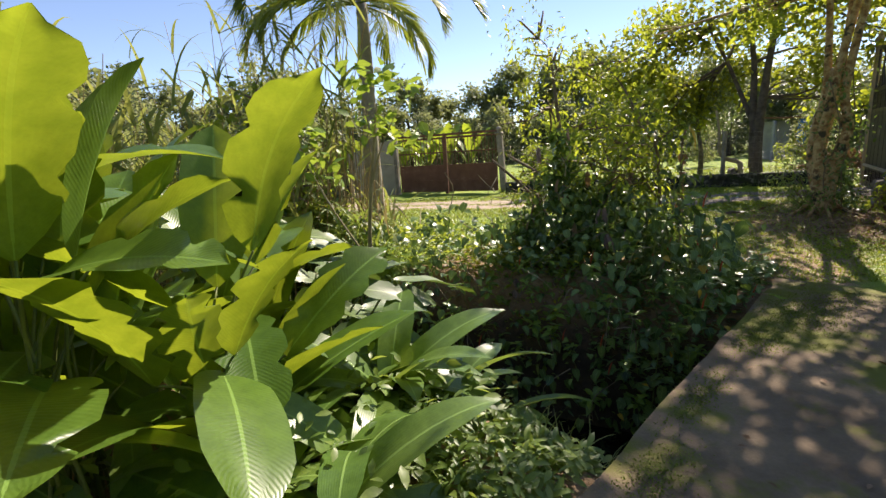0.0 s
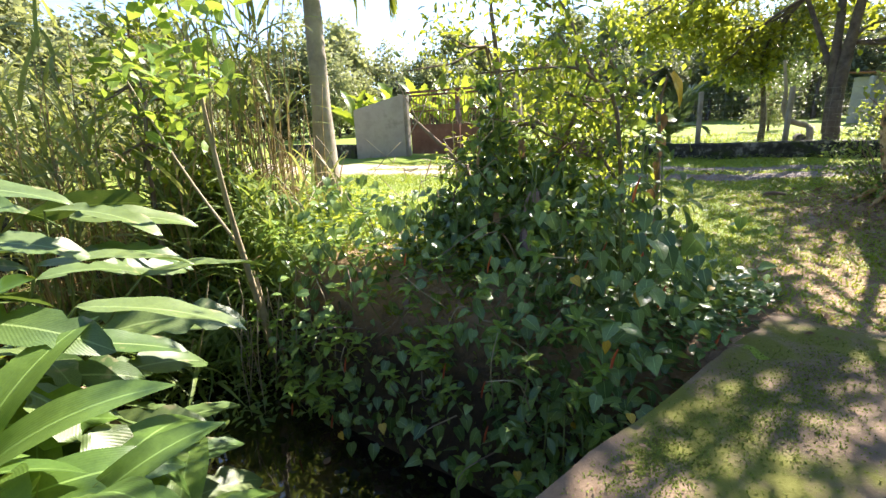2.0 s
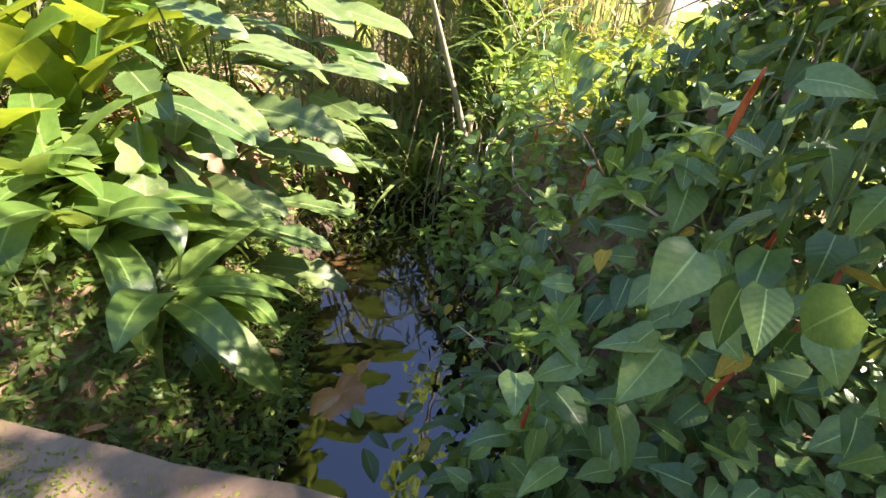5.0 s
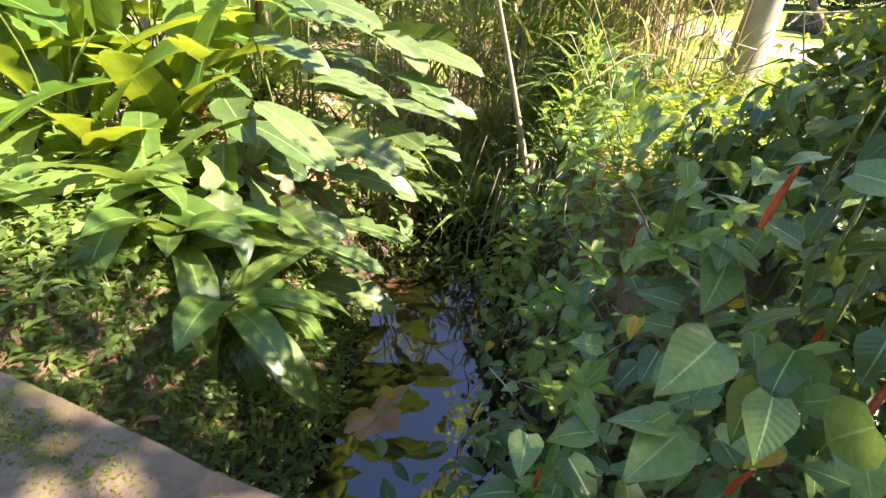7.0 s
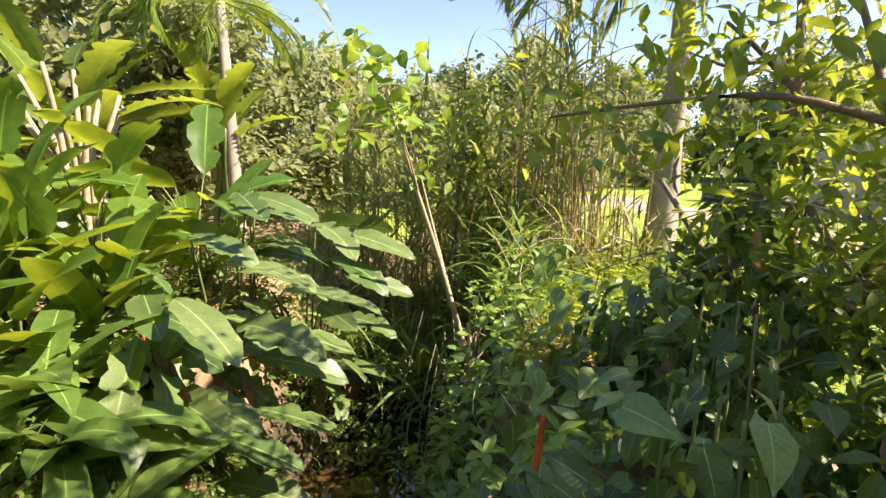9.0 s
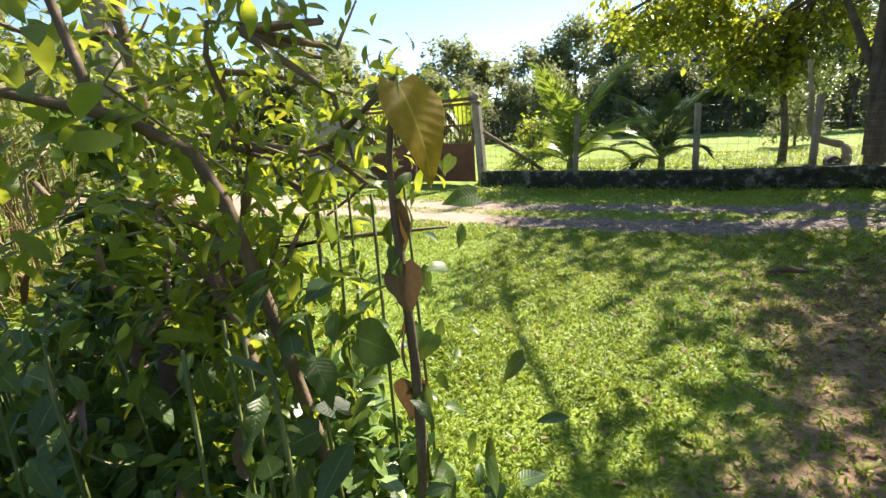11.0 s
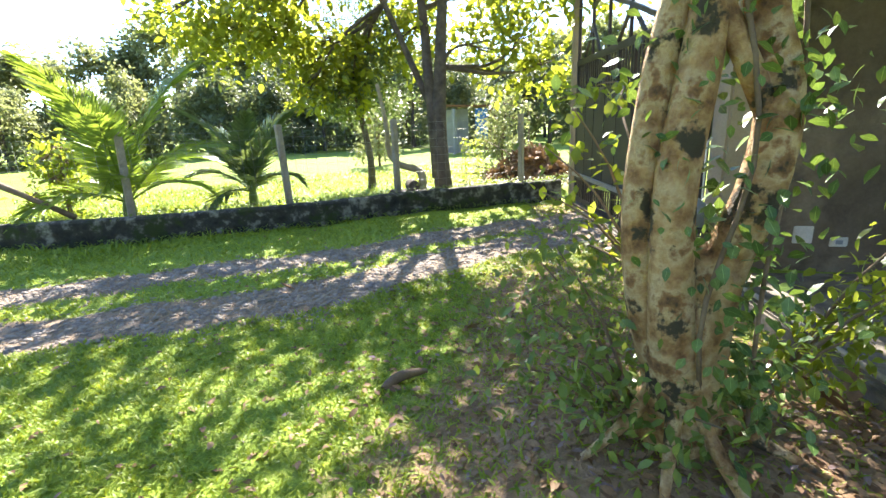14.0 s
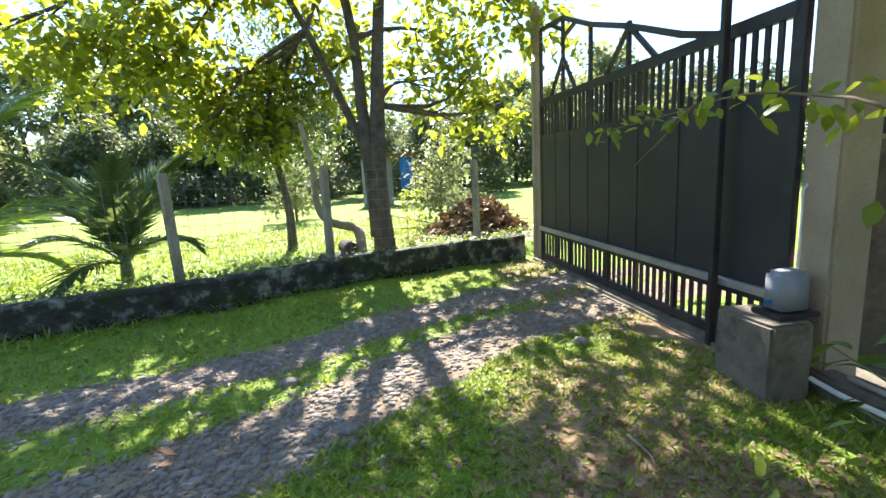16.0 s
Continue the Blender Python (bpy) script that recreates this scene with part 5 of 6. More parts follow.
def build_bank():
    ob = thing("leafy_vine", "dense dark heart-leaved philodendron covering the creek bank", "vine", bridge(3, 2, -.5))
    o = ob.location.copy()
    r = np.random.default_rng(17)
    rows = []
    for i in range(400):
        v, s = .18 + 3.4 * r.uniform() ** 1.4, r.uniform(0.02, 1.05)
        p = bank_place(v, s, r)
        rows.append((p + Vector((r.normal(-.06, .08), r.normal(-.06, .08), 0)), r.uniform(.07, .145) + max(0, .05 - .03 * v) * r.uniform(0, 1.4)))
    for i in range(170):
        p = bridge(r.uniform(3.1, 4.75), r.uniform(.2, 1.5), r.uniform(-.1, .62))
        rows.append((p, r.uniform(.07, .14)))
    for i in range(130):
        p = bridge(r.uniform(2.7, 4.25), r.uniform(.1, .6), r.uniform(-.25, .3))
        rows.append((p, r.uniform(.07, .15)))
    out_az = math.degrees(math.atan2(-(-.65 * .75 + .76 * .65), (-.76 * .75 - .65 * .65)))
    for p, size in rows:
        lf = mesh_object("leaf", HEARTS[int(r.integers(3))], L_HEART, ob)
        lf.matrix_basis = leaf_pose(p - o, out_az + r.normal(0, 60), r.normal(-28, 32), r.normal(0, 28), size)
    # the many leaves too dense to tell apart
    P, S = [], []
    for i in range(1500):
        v, s = .15 + 7.5 * r.uniform() ** .7, r.uniform(0, 1.08)
        p = bank_place(v, s, r)
        P.append(p - o - Vector((-.16, -.16, .06)))
        S.append(r.uniform(.07, .16))
    n = len(P)
    tpl = [leaf(1, .74, "heart", .5, .16, 0, 6, 3, seed=5)]
    R = rots(radians(out_az) + r.normal(0, .8, n), r.normal(-.65, .4, n), r.normal(0, .4, n))
    mesh_object("undergrowth", scatter(tpl, np.array(P), R, np.array(S)), L_HEART, ob)["kind"] = "stuff"
    for i in range(34):
        p, size = rows[int(r.integers(len(rows)))]
        q = p - o + Vector((r.normal(0, .05) - .03, -.12, .05))
        if i % 2:
            lf = mesh_object("yellow_leaf", HEARTS[i % 3], L_YELLOW, ob, "yellowing leaf")
            lf.matrix_basis = leaf_pose(q, out_az + r.normal(0, 40), r.normal(-40, 20), r.normal(0, 20), size * .75)
        else:
            mesh_object("red_stalk", tube(spline([q, q + Vector((.01, 0, .07)), q + Vector((.03, -.01, .14))], 6), [.005, .008, .008, .007, .005, .003], 6), RED, ob, "red leaf sheath")
    for x, y, top, n in ((2.25, 4.8, 1.0, 110), (2.62, 5.3, 1.25, 150), (2.7, 5.9, 1.5, 110), (2.75, 5.0, .7, 60), (1.9, 5.35, 1.1, 90), (1.2, 5.6, .8, 70), (.6, 5.9, .6, 60)):
        big = thing("broad_leaved_plant", "green broad pointed leaves crowding the bridge's corner", "plant", (x, y, 0))
        for i in range(n):
            p = Vector((r.normal(0, .2), r.normal(0, .2), r.uniform(-.1, top)))
            lf = mesh_object("leaf", LANCES[i % 2] if i % 4 else HEARTS[i % 2], L_LANCE, big)
            lf.matrix_basis = leaf_pose(p, out_az + r.normal(0, 70), r.normal(-24, 30), r.normal(0, 26), r.uniform(.07, .145))
        stems([([(q, w, -.5), (q * .8, w, .2), (q * .6, w * .8, top * .9)], [.01, .008, .005]) for q, w in ((-.2, .1), (0, 0), (.2, -.1), (.1, .2), (-.15, -.1))], GREENSTEM, "stem", big)
    front = thing("broad_leaved_plant", "bright leafy seedlings under the bridge's edge", "plant", (2.0, 3.78, -.35))
    for i in range(46):
        p = Vector((r.normal(0, .2), r.normal(0, .16), r.uniform(-.25, .12)))
        lf = mesh_object("leaf", LANCES[i % 2], L_LANCE, front)
        lf.matrix_basis = leaf_pose(p, r.uniform(0, 360), r.normal(5, 22), r.normal(0, 15), r.uniform(.1, .17))
    stems([([(x, y, -.9), (x * .8, y, -.4), (x * .6, y * .8, .1)], [.008, .006, .004]) for x, y in ((-.15, .1), (0, 0), (.15, -.1))], GREENSTEM, "stem", front)
    for i in range(64):
        v, s = r.uniform(.25, 4.6), r.uniform(.1, 1.0)
        p = bank_place(v, s, r) + Vector((r.uniform(-.16, -.04), r.uniform(-.16, -.04), r.uniform(0, .1)))
        sprig = thing("leafy_sprig", "fresh green sprig with a star of pointed leaves", "plant", p, "sprigs on the bank")
        mesh_object("stem", tube(spline([(.1, .12, -.35), (.03, .05, -.15), (0, 0, 0)], 6), np.linspace(.005, .003, 6), 5), GREENSTEM, sprig)
        size, turn = r.uniform(.08, .15), r.uniform(0, 360)
        for k in range(9):
            lf = mesh_object("leaf", LANCES[k % 2], L_SPRIG, sprig)
            lf.matrix_basis = leaf_pose((0, 0, -.05 * (k // 5)), turn + k * 137, r.normal(-2 if k > 4 else 22, 12), r.normal(0, 15), size * r.uniform(.75, 1.15))
    # tall withered stalk with one big sallow leaf
    old = thing("withered_stalk", "dark withered stalk with a large sallow yellow-brown leaf", "plant", (2.83, 5.75, -.05))
    mesh_object("stem", tube(spline([(0, 0, 0), (.02, .02, .8), (-.01, .03, 1.45), (.03, .03, 1.7)], 12), np.linspace(.02, .009, 12), 7, .2), WOOD, old)
    lf = mesh_object("leaf", HEARTS[1], L_YELLOW, old, "sallow hanging leaf")
    lf.matrix_basis = leaf_pose((.05, .0, 1.72), -110, -62, 10, .3)
    for k in range(4):
        lf = mesh_object("dead_leaf", HEARTS[k % 3], L_DRY, old, "brown dead leaf")
        lf.matrix_basis = leaf_pose((0, .02, .8 + .2 * k), k * 100 + 30, -75, 20, .17)
    br = thing("bract", "red stalk with a yellow bract among dark leaves", "flower", (2.5, 4.52, .3))
    mesh_object("stalk", tube([(0, 0, 0), (.02, .02, .12), (.01, .05, .24)], [.013, .011, .006], 8), RED, br)
    for az in (60, 240):
        y = mesh_object("bract_leaf", BRACT, L_YELLOW, br)
        y.matrix_basis = leaf_pose((.01, .05, .23), az, 10, 0, .15)


build_bank()


DRIED = leaf_material("withered_leaf", (.2, .15, .15), (.34, .27, .27), (.25, .2, .18), .8, .15)


def build_shrubs():
    r0 = np.random.default_rng(53)
    blobs = [(1.7, 6.0, 1.3, .6), (1.3, 6.3, 2.0, .6), (2.1, 5.8, 1.1, .5), (2.4, 5.65, .95, .42), (1.4, 6.4, 2.6, .45), (1.2, 6.2, .8, .45), (1.9, 6.3, 1.8, .5), (2.2, 6.2, 1.5, .45), (1.1, 6.6, 3.1, .4), (2.35, 5.95, 1.9, .35), (2.6, 6.0, 1.5, .3), (1.8, 6.2, 2.5, .35)]
    b = (1.5, 6.3, ground_z(1.5, 6.3))
    lines = [(spline([b, (1.5, 6.3, 1.0), (1.35, 6.35, 2.4)], 8), np.linspace(.05, .02, 8)), (spline([b, (1.9, 6.1, .8), (2.2, 6.0, 1.5)], 8), np.linspace(.04, .015, 8)), (spline([b, (1.1, 6.3, .8), (.5, 6.4, 1.4)], 8), np.linspace(.04, .015, 8))]
    tree("shrub", "tangled leafy shrub on the creek bank with sunlit yellow-green leaves", b, lines, blobs, 2900, .085, POINTED, L_SHRUB, WOOD, 51, category="shrub", shape=POINTED)
    # mound of vines that the shrub stands in
    mound = thing("vine_mound", "dense mound of dark heart-leaved vines at the shrub's foot", "vine", (1.6, 5.9, 0))
    heaps = [(1.2, 5.95, .45, .5), (1.7, 5.9, .55, .5), (2.2, 5.85, .4, .4), (1.5, 6.05, .95, .36), (1.95, 6.0, .8, .3), (2.5, 5.8, .3, .34), (.7, 6.05, .3, .4), (1.35, 6.1, 1.3, .24), (1.4, 6.1, 1.6, .16)]
    mesh_object("foliage", blob_leaves([(x - 1.6, y - 5.9, z, q) for x, y, z, q in heaps], 2900, .11, [leaf(1, .74, "heart", .5, .16, 0, 6, 3, seed=5)], 52, hang=.6), L_HEART, mound)
    for k in range(14):
        q = heaps[k % 9]
        lf = mesh_object("dead_leaf", DROOPERS[k % 4], DRIED if k % 3 else L_DRY, mound, "withered hanging leaf")
        lf.matrix_basis = leaf_pose((q[0] - 1.6 + r0.uniform(-.3, .3), q[1] - 5.9 - q[3] * .8, q[2] + r0.uniform(0, .3)), r0.uniform(60, 240), r0.uniform(-88, -60), 20, r0.uniform(.15, .26))
    # tangle of bare twigs within it
    r = np.random.default_rng(9)
    lines = []
    for i in range(60):
        p = np.array((r.uniform(.4, 2.4), r.uniform(5.6, 6.3), r.uniform(.5, 1.5)))
        q = p + r.normal(0, .25, 3)
        lines.append(([p, (p + q) / 2 + r.normal(0, .07, 3), q], [.006, .005, .003]))
    ob = thing("dead_twigs", "tangle of dry pale twigs inside the shrub", "twigs", (1.5, 6, 1))
    stems([(np.array(l) - (1.5, 6, 1), w) for l, w in lines], PALE_STEM, "twig_tangle", ob, sides=4)["kind"] = "stuff"
    # bough that overhangs the bank
    tw = [(spline([(2.6, 5.7, .1), (2.45, 5.54, 1.35), (2.32, 5.47, 1.58), (2.21, 5.32, 1.66), (2.07, 5.11, 1.72), (1.82, 4.95, 1.72), (1.4, 4.8, 1.7)], 18), np.linspace(.022, .006, 18)), (spline([(2.12, 5.2, 1.7), (2.03, 5.11, 1.85), (1.95, 5.05, 1.95)], 8), np.linspace(.012, .005, 8)), (spline([(2.25, 5.4, 1.63), (2.0, 5.5, 2.2), (1.7, 5.7, 2.6)], 9), np.linspace(.014, .005, 9))]
    vine_leaves("bough", "dark leafy bough overhanging the creek bank", [tuple(p) for t, _ in tw for p in t[5:]], 560, .085, L_SHRUB, 41, (.24, .22, .16), SMALL, tw, "bough")
    # sapling leaning over the water
    b = (-1.28, 5.9, -1.58)
    lines = [(spline([b, (-1.27, 5.82, -1.0), (-1.2, 5.6, -.3), (-1.1, 5.3, .6), (-.92, 4.98, 1.4), (-.75, 4.72, 2.1)], 18), np.linspace(.05, .01, 18)), (spline([(-1.2, 5.82, -1.5), (-1.22, 5.76, -.8), (-1.22, 5.7, -.2)], 10), np.linspace(.035, .02, 10)),
             (spline([(-1.15, 5.45, .2), (-1.6, 5.4, 1.0), (-1.95, 5.3, 1.9)], 8), np.linspace(.018, .005, 8)), (spline([(-1.0, 5.1, 1.1), (-.8, 4.9, 1.6), (-.45, 4.55, 2.1)], 8), np.linspace(.012, .004, 8))]
    sap = thing("sapling", "slender pale sapling with bright green leaves leaning over the creek", "sapling", b)
    stems([(np.array(l) - b, w) for l, w in lines], PALE_STEM, "stem", sap, sides=8)
    heads = [(-.5, 4.42, 2.2, .3), (-.75, 4.65, 2.35, .3), (-.9, 4.9, 1.9, .25), (-1.9, 5.3, 2.0, .35), (-1.6, 5.35, 1.5, .25), (-.4, 4.3, 1.8, .2)]
    mesh_object("leaves", blob_leaves([(x - b[0], y - b[1], z - b[2], q) for x, y, z, q in heads], 190, .15, ROUND, 43), L_SPRIG, sap)
    # dried hanging flower heads
    for x, y, z in ((.66, 5.12, -.12), (.68, 5.12, .02)):
        d = thing("dried_leaf", "withered grey-mauve leaf hanging on the bank", "leaf", (x, y, z))
        for k in range(3):
            m = mesh_object("lobe", LANCES[k % 2], DRIED, d)
            m.matrix_basis = leaf_pose((0, 0, 0), k * 120, -75, 20 * k, .13)





build_shrubs()


# ---- low plants, reeds and grasses ----
def patch(name, label, category, places, templates, size, mat, el, seed, kind="stuff", roll=.4):
    P = np.array([tuple(p) for p in places])
    r = np.random.default_rng(seed)
    n = len(P)
    R = rots(r.uniform(0, 6.28, n), r.uniform(*el, n), r.normal(0, roll, n))
    ob = mesh_object(name, scatter(templates, P, R, r.uniform(*size, n)), mat)
    return tagged(ob, label, category, kind=kind)


def bank_spots(n, u, v, z, seed):
    r = np.random.default_rng(seed)
    out = []
    for _ in range(n):
        q = bridge(r.uniform(*u), r.uniform(*v))
        out.append((q.x, q.y, ground_z(q.x, q.y) + r.uniform(*z)))
    return [p for p in out if p[2] > WATER_Z - .02]


patch("ground_cover", "small-leaved green weeds on the near creek bank", "weeds", bank_spots(17000, (-.5, 1.75), (.05, 2.7), (.0, .15), 1), POINTED, (.045, .1), L_LOW, (-.5, .7), 2)
patch("ground_cover", "small-leaved green weeds along the far creek bank", "weeds", bank_spots(3000, (1.6, 3.2), (.1, 8), (.0, .25), 3), SMALL, (.035, .08), L_LOW, (-.6, .6), 4)
patch("ground_cover", "tangled green weeds up the creek", "weeds", bank_spots(9500, (-2.2, 2.2), (3.2, 8.5), (.0, .6), 5), POINTED, (.06, .14), L_LOW, (-.6, .8), 6)
patch("ground_cover", "bright leafy weeds on the sunny crest of the bank", "weeds", bank_spots(4200, (2.6, 4.4), (1.8, 7), (.0, .35), 7), SMALL, (.06, .12), L_SHRUB, (-.5, .6), 8)
patch("ground_cover", "leafy weeds under the heliconias", "weeds", bank_spots(3600, (-3.5, .4), (.3, 4.5), (.0, .4), 9), SMALL, (.05, .11), L_LOW, (-.6, .6), 10)
patch("ground_cover", "small dark leaves carpeting the earth beside the slab", "weeds", bank_spots(2600, (2.9, 4.5), (.04, 1.5), (.0, .16), 25), ROUND, (.05, .1), L_HEART, (-.6, .5), 26)
patch("fallen_leaves", "dry brown leaves fallen on the creek bank", "leaves", bank_spots(700, (-1.2, 1.6), (.3, 4.0), (.02, .1), 21), SMALL, (.05, .13), L_DRY, (-.4, .4), 22)
moss_rng = np.random.default_rng(23)
moss = []
for cu, cv, ru, rv, n in ((3.0, -.35, .5, .28, 6000), (2.3, -.2, .35, .14, 2600), (3.7, -.5, .4, .3, 2600), (1.2, -.14, .4, .09, 1600), (.3, -.2, .3, .12, 1100)):
    for a, b in zip(moss_rng.normal(cu, ru * .6, n), moss_rng.normal(cv, rv * .6, n)):
        if b < -.03 and a < 4.15:
            moss.append(bridge(a, b, .03 + .016 * noise.noise(bridge(a, b, .03) * 1.8) + .008 * noise.noise(bridge(a, b, .03) * 7)))
patch("moss", "bright green moss clumps on the bridge slab", "moss", moss, SMALL, (.008, .019), L_MOSS, (-.1, 1.1), 24)
BLADES = [leaf(1, .03, "blade", d, .2, 0, 7, 2, seed=i) for i, d in enumerate((1.2, 1.8, .7))]
WIDEBLADES = [leaf(1, .05, "blade", d, .2, 0, 8, 3, seed=i) for i, d in enumerate((1.5, 2.1, 1.0))]
patch("grass_tufts", "thin grass tufts on the muddy creek bank", "grass", bank_spots(1500, (.2, 1.7), (.1, 3.4), (-.02, .02), 11), BLADES, (.15, .4), L_REED, (.6, 1.5), 12)
patch("long_grass", "long arching grass leaves hanging over the creek", "grass", bank_spots(2600, (.0, 2.4), (4.4, 8.0), (.05, .7), 13), WIDEBLADES, (.6, 1.15), L_LOW, (.2, 1.3), 14)


def build_reeds():
    r = np.random.default_rng(15)
    P, lines = [], []
    for i in range(150):
        a, d = r.uniform(0, 6.28), 2.3 * r.uniform() ** .5
        x, y = -4.5 + 1.25 * d * math.cos(a), 7.3 + d * math.sin(a)
        z = ground_z(x, y)
        tall = r.uniform(2.3, 4.4)
        lean = r.normal(0, .3, 2)
        top = (x + lean[0], y + lean[1], z + tall)
        lines.append((spline([(x, y, z - .1), (x + lean[0] * .3, y + lean[1] * .3, z + tall * .6), top], 6), np.linspace(.012, .004, 6)))
        for k in range(7):
            t = r.uniform(.35, 1)
            P.append((x + lean[0] * t * t, y + lean[1] * t * t, z + tall * t))
    ob = mesh_object("cane_stalks", join([tube(p, w, 5) for p, w in lines]), L_DRYREED)
    tagged(ob, "dry pale cane stalks standing in a thicket", "reeds", kind="stuff")
    patch("reeds", "tall green cane leaves arching above the thicket", "reeds", P, WIDEBLADES, (.7, 1.35), L_REED, (.4, 1.4), 16)
    low = []
    for i in range(900):
        a, d = r.uniform(0, 6.28), 2.6 * r.uniform() ** .5
        x, y = -4.3 + 1.3 * d * math.cos(a), 7.2 + d * math.sin(a)
        low.append((x, y, ground_z(x, y) + r.uniform(0, .7)))
    patch("dry_grass", "dry straw-coloured grass in the cane thicket", "grass", low[:380], BLADES, (.5, 1.1), L_DRYREED, (.5, 1.5), 17)
    patch("reeds", "dense green grass at the thicket's foot", "reeds", low[::1], WIDEBLADES, (.5, .9), L_REED, (.2, 1.3), 18)
    near = []
    for i in range(70):
        x, y = r.normal(-2.45, .45), r.normal(7.75, .5)
        z, tall = ground_z(x, y), r.uniform(1.0, 2.5)
        lean = r.normal(0, .22, 2)
        near.append((spline([(x, y, z - .1), (x + lean[0] * .4, y + lean[1] * .4, z + tall * .6), (x + lean[0], y + lean[1], z + tall)], 6), np.linspace(.013, .005, 6)))
    ob = mesh_object("cane_stalks", join([tube(p, w, 5) for p, w in near]), L_DRYREED)
    tagged(ob, "sunlit straw-yellow dead canes beside the palm", "reeds", kind="stuff")
    b = (-3.0, 6.3, ground_z(-3, 6.3))
    tree("shrub", "leafy green shrub beside the cane thicket", b, [(spline([b, (-2.9, 6.3, .8), (-2.8, 6.4, 1.8)], 6), np.linspace(.04, .015, 6))],
         [(-2.9, 6.4, 1.1, .5), (-2.6, 6.5, 1.8, .45), (-3.2, 6.5, 1.9, .45), (-2.4, 6.8, 1.0, .5), (-2.9, 6.5, 2.5, .35)], 800, .12, ROUND, L_SHRUB, WOOD, 61, category="shrub", shape=ROUND)


build_reeds()


# ---- far lawn: shed, bush, brush heap ----
def build_far_things():
    shed = thing("shed", "small grey shed with an open front and a sheet roof", "shed", (16.6, 25.2, .1))
    part("wall", boxes(((1.3, .1, 2.0), pose(-.9, .6, 1, 0, 0, -37), .01)), SHEDWALL, shed)
    part("wall", boxes(((.1, 1.6, 2.0), pose(-1.1, .2, 1, 0, 0, -37), .01)), SHEDWALL, shed)
    part("roof", boxes(((4.2, 2.4, .06), pose(.4, .2, 2.1, 0, 3, -37), .01)), RUST, shed)
    for x, y in ((2.0, -1.2), (.6, -.4), (1.4, .9)):
        part("post", boxes(((.08, .08, 2.1), pose(x, y, 1.02), .01)), WOOD, shed)
    cl = thing("cloth", "blue cloth hanging in the shed's open front", "cloth", (16.4, 24.6, .1))
    bm = bmesh.new()
    bmesh.ops.create_grid(bm, x_segments=10, y_segments=10, size=.5, matrix=pose(0, 0, 1.3, 90, 0, -37) @ Matrix.Diagonal((.55, 1.4, 1, 1)))
    for v in bm.verts:
        v.co += Vector((.03, .05, 0)) * math.sin(v.co.x * 22)
    bmesh.ops.solidify(bm, geom=bm.faces[:], thickness=.012)
    part("fabric", bm, BLUE, cl, smooth=True)
    for name, label, (x, y), n, mat, rad in (("bush", "round dense bush standing on the lawn", (10.6, 22.6), 1600, L_FAR, .8), ("bush", "flowering pale bush by the fence corner", (12.3, 17.6), 1800, L_FARHAZE, .9), ("bush", "small leafy bush by the fence", (2.4, 17.8), 900, L_SHRUB, .6)):
        b = (x, y, .1)
        blobs = [(x + a * rad, y + c * rad, .2 + z * rad, .55 * rad) for a, c, z in ((0, 0, .6), (.6, .1, .7), (-.6, 0, .6), (.1, .5, .9), (-.2, -.4, 1.1), (.3, -.2, 1.6), (-.3, .1, 1.7), (0, 0, 2.1))]
        tree(name, label, b, [(spline([b, (x, y, .6), (x + .05, y, 1.2)], 5), np.linspace(.05, .02, 5))], blobs, n, .13, SMALL, mat, WOOD, int(x * 10), category="bush")
    r = np.random.default_rng(77)
    heap = thing("brush_heap", "heap of dry brown leaves and cut branches", "heap", (11.9, 15.9, .1))
    n = 2600
    a, d = r.uniform(0, 6.28, n), r.uniform(0, 1, n) ** .6
    P = np.stack([1.2 * d * np.cos(a), 1.0 * d * np.sin(a), .85 * (1 - d ** 1.5) * r.uniform(.3, 1, n)], -1)
    mesh_object("dry_leaves", scatter(SMALL, P, rots(r.uniform(0, 6.28, n), r.normal(0, .7, n), r.normal(0, .7, n)), r.uniform(.12, .26, n)), L_DRY, heap)
    sticks = [([tuple(p), tuple(p + q * .5), tuple(p + q)], [.018, .014, .008]) for p, q in zip(P[:45], r.normal(0, .5, (45, 3)) * (1, 1, .5))]
    for p, w in sticks:
        mesh_object("stick", tube(p, w, 5), WOOD, heap)
    for x, y, h in ((10.0, 15.9, .95), (10.6, 16.3, .9)):
        s = thing("seedling", "thin upright seedling in the bare earth", "seedling", (x, y, .12))
        stems([([(0, 0, 0), (.01, 0, h / 2), (0, .01, h)], [.008, .006, .003])], GREENSTEM, "stem", s, sides=5)
        mesh_object("leaves", blob_leaves([(0, 0, z, .12) for z in (.25, .5, .75, h)], 90, .1, POINTED, 5), L_SHRUB, s)


build_far_things()


# ---- lawn grass, fallen leaves and stones ----
def lawn_mask(X, Y):
    d, v = creek_offset(X, Y)
    u, _ = local_uv(X, Y)
    ok = ~((v < .05) & (v > -4.7) & (u < 4.25)) & ((u > 4.3) | (v > 5)) & (np.abs(d) > 1.6)
    ok &= (seg_distance(X, Y, TRACK_FAR) > .3) & (seg_distance(X, Y, TRACK_NEAR) > .36)
    wall = np.interp(X, [p[0] for p in WALL_LINE], [p[1] for p in WALL_LINE])
    ok &= (Y < wall - .02) | (Y > wall + .3) | (X < 1.0)
    porch = (X - 8.6) * (-4.4) - (Y - 9.35) * (-3.0)
    ok &= (porch > .15) & (X + .58 * (13 - Y) < 10.65)
    return ok


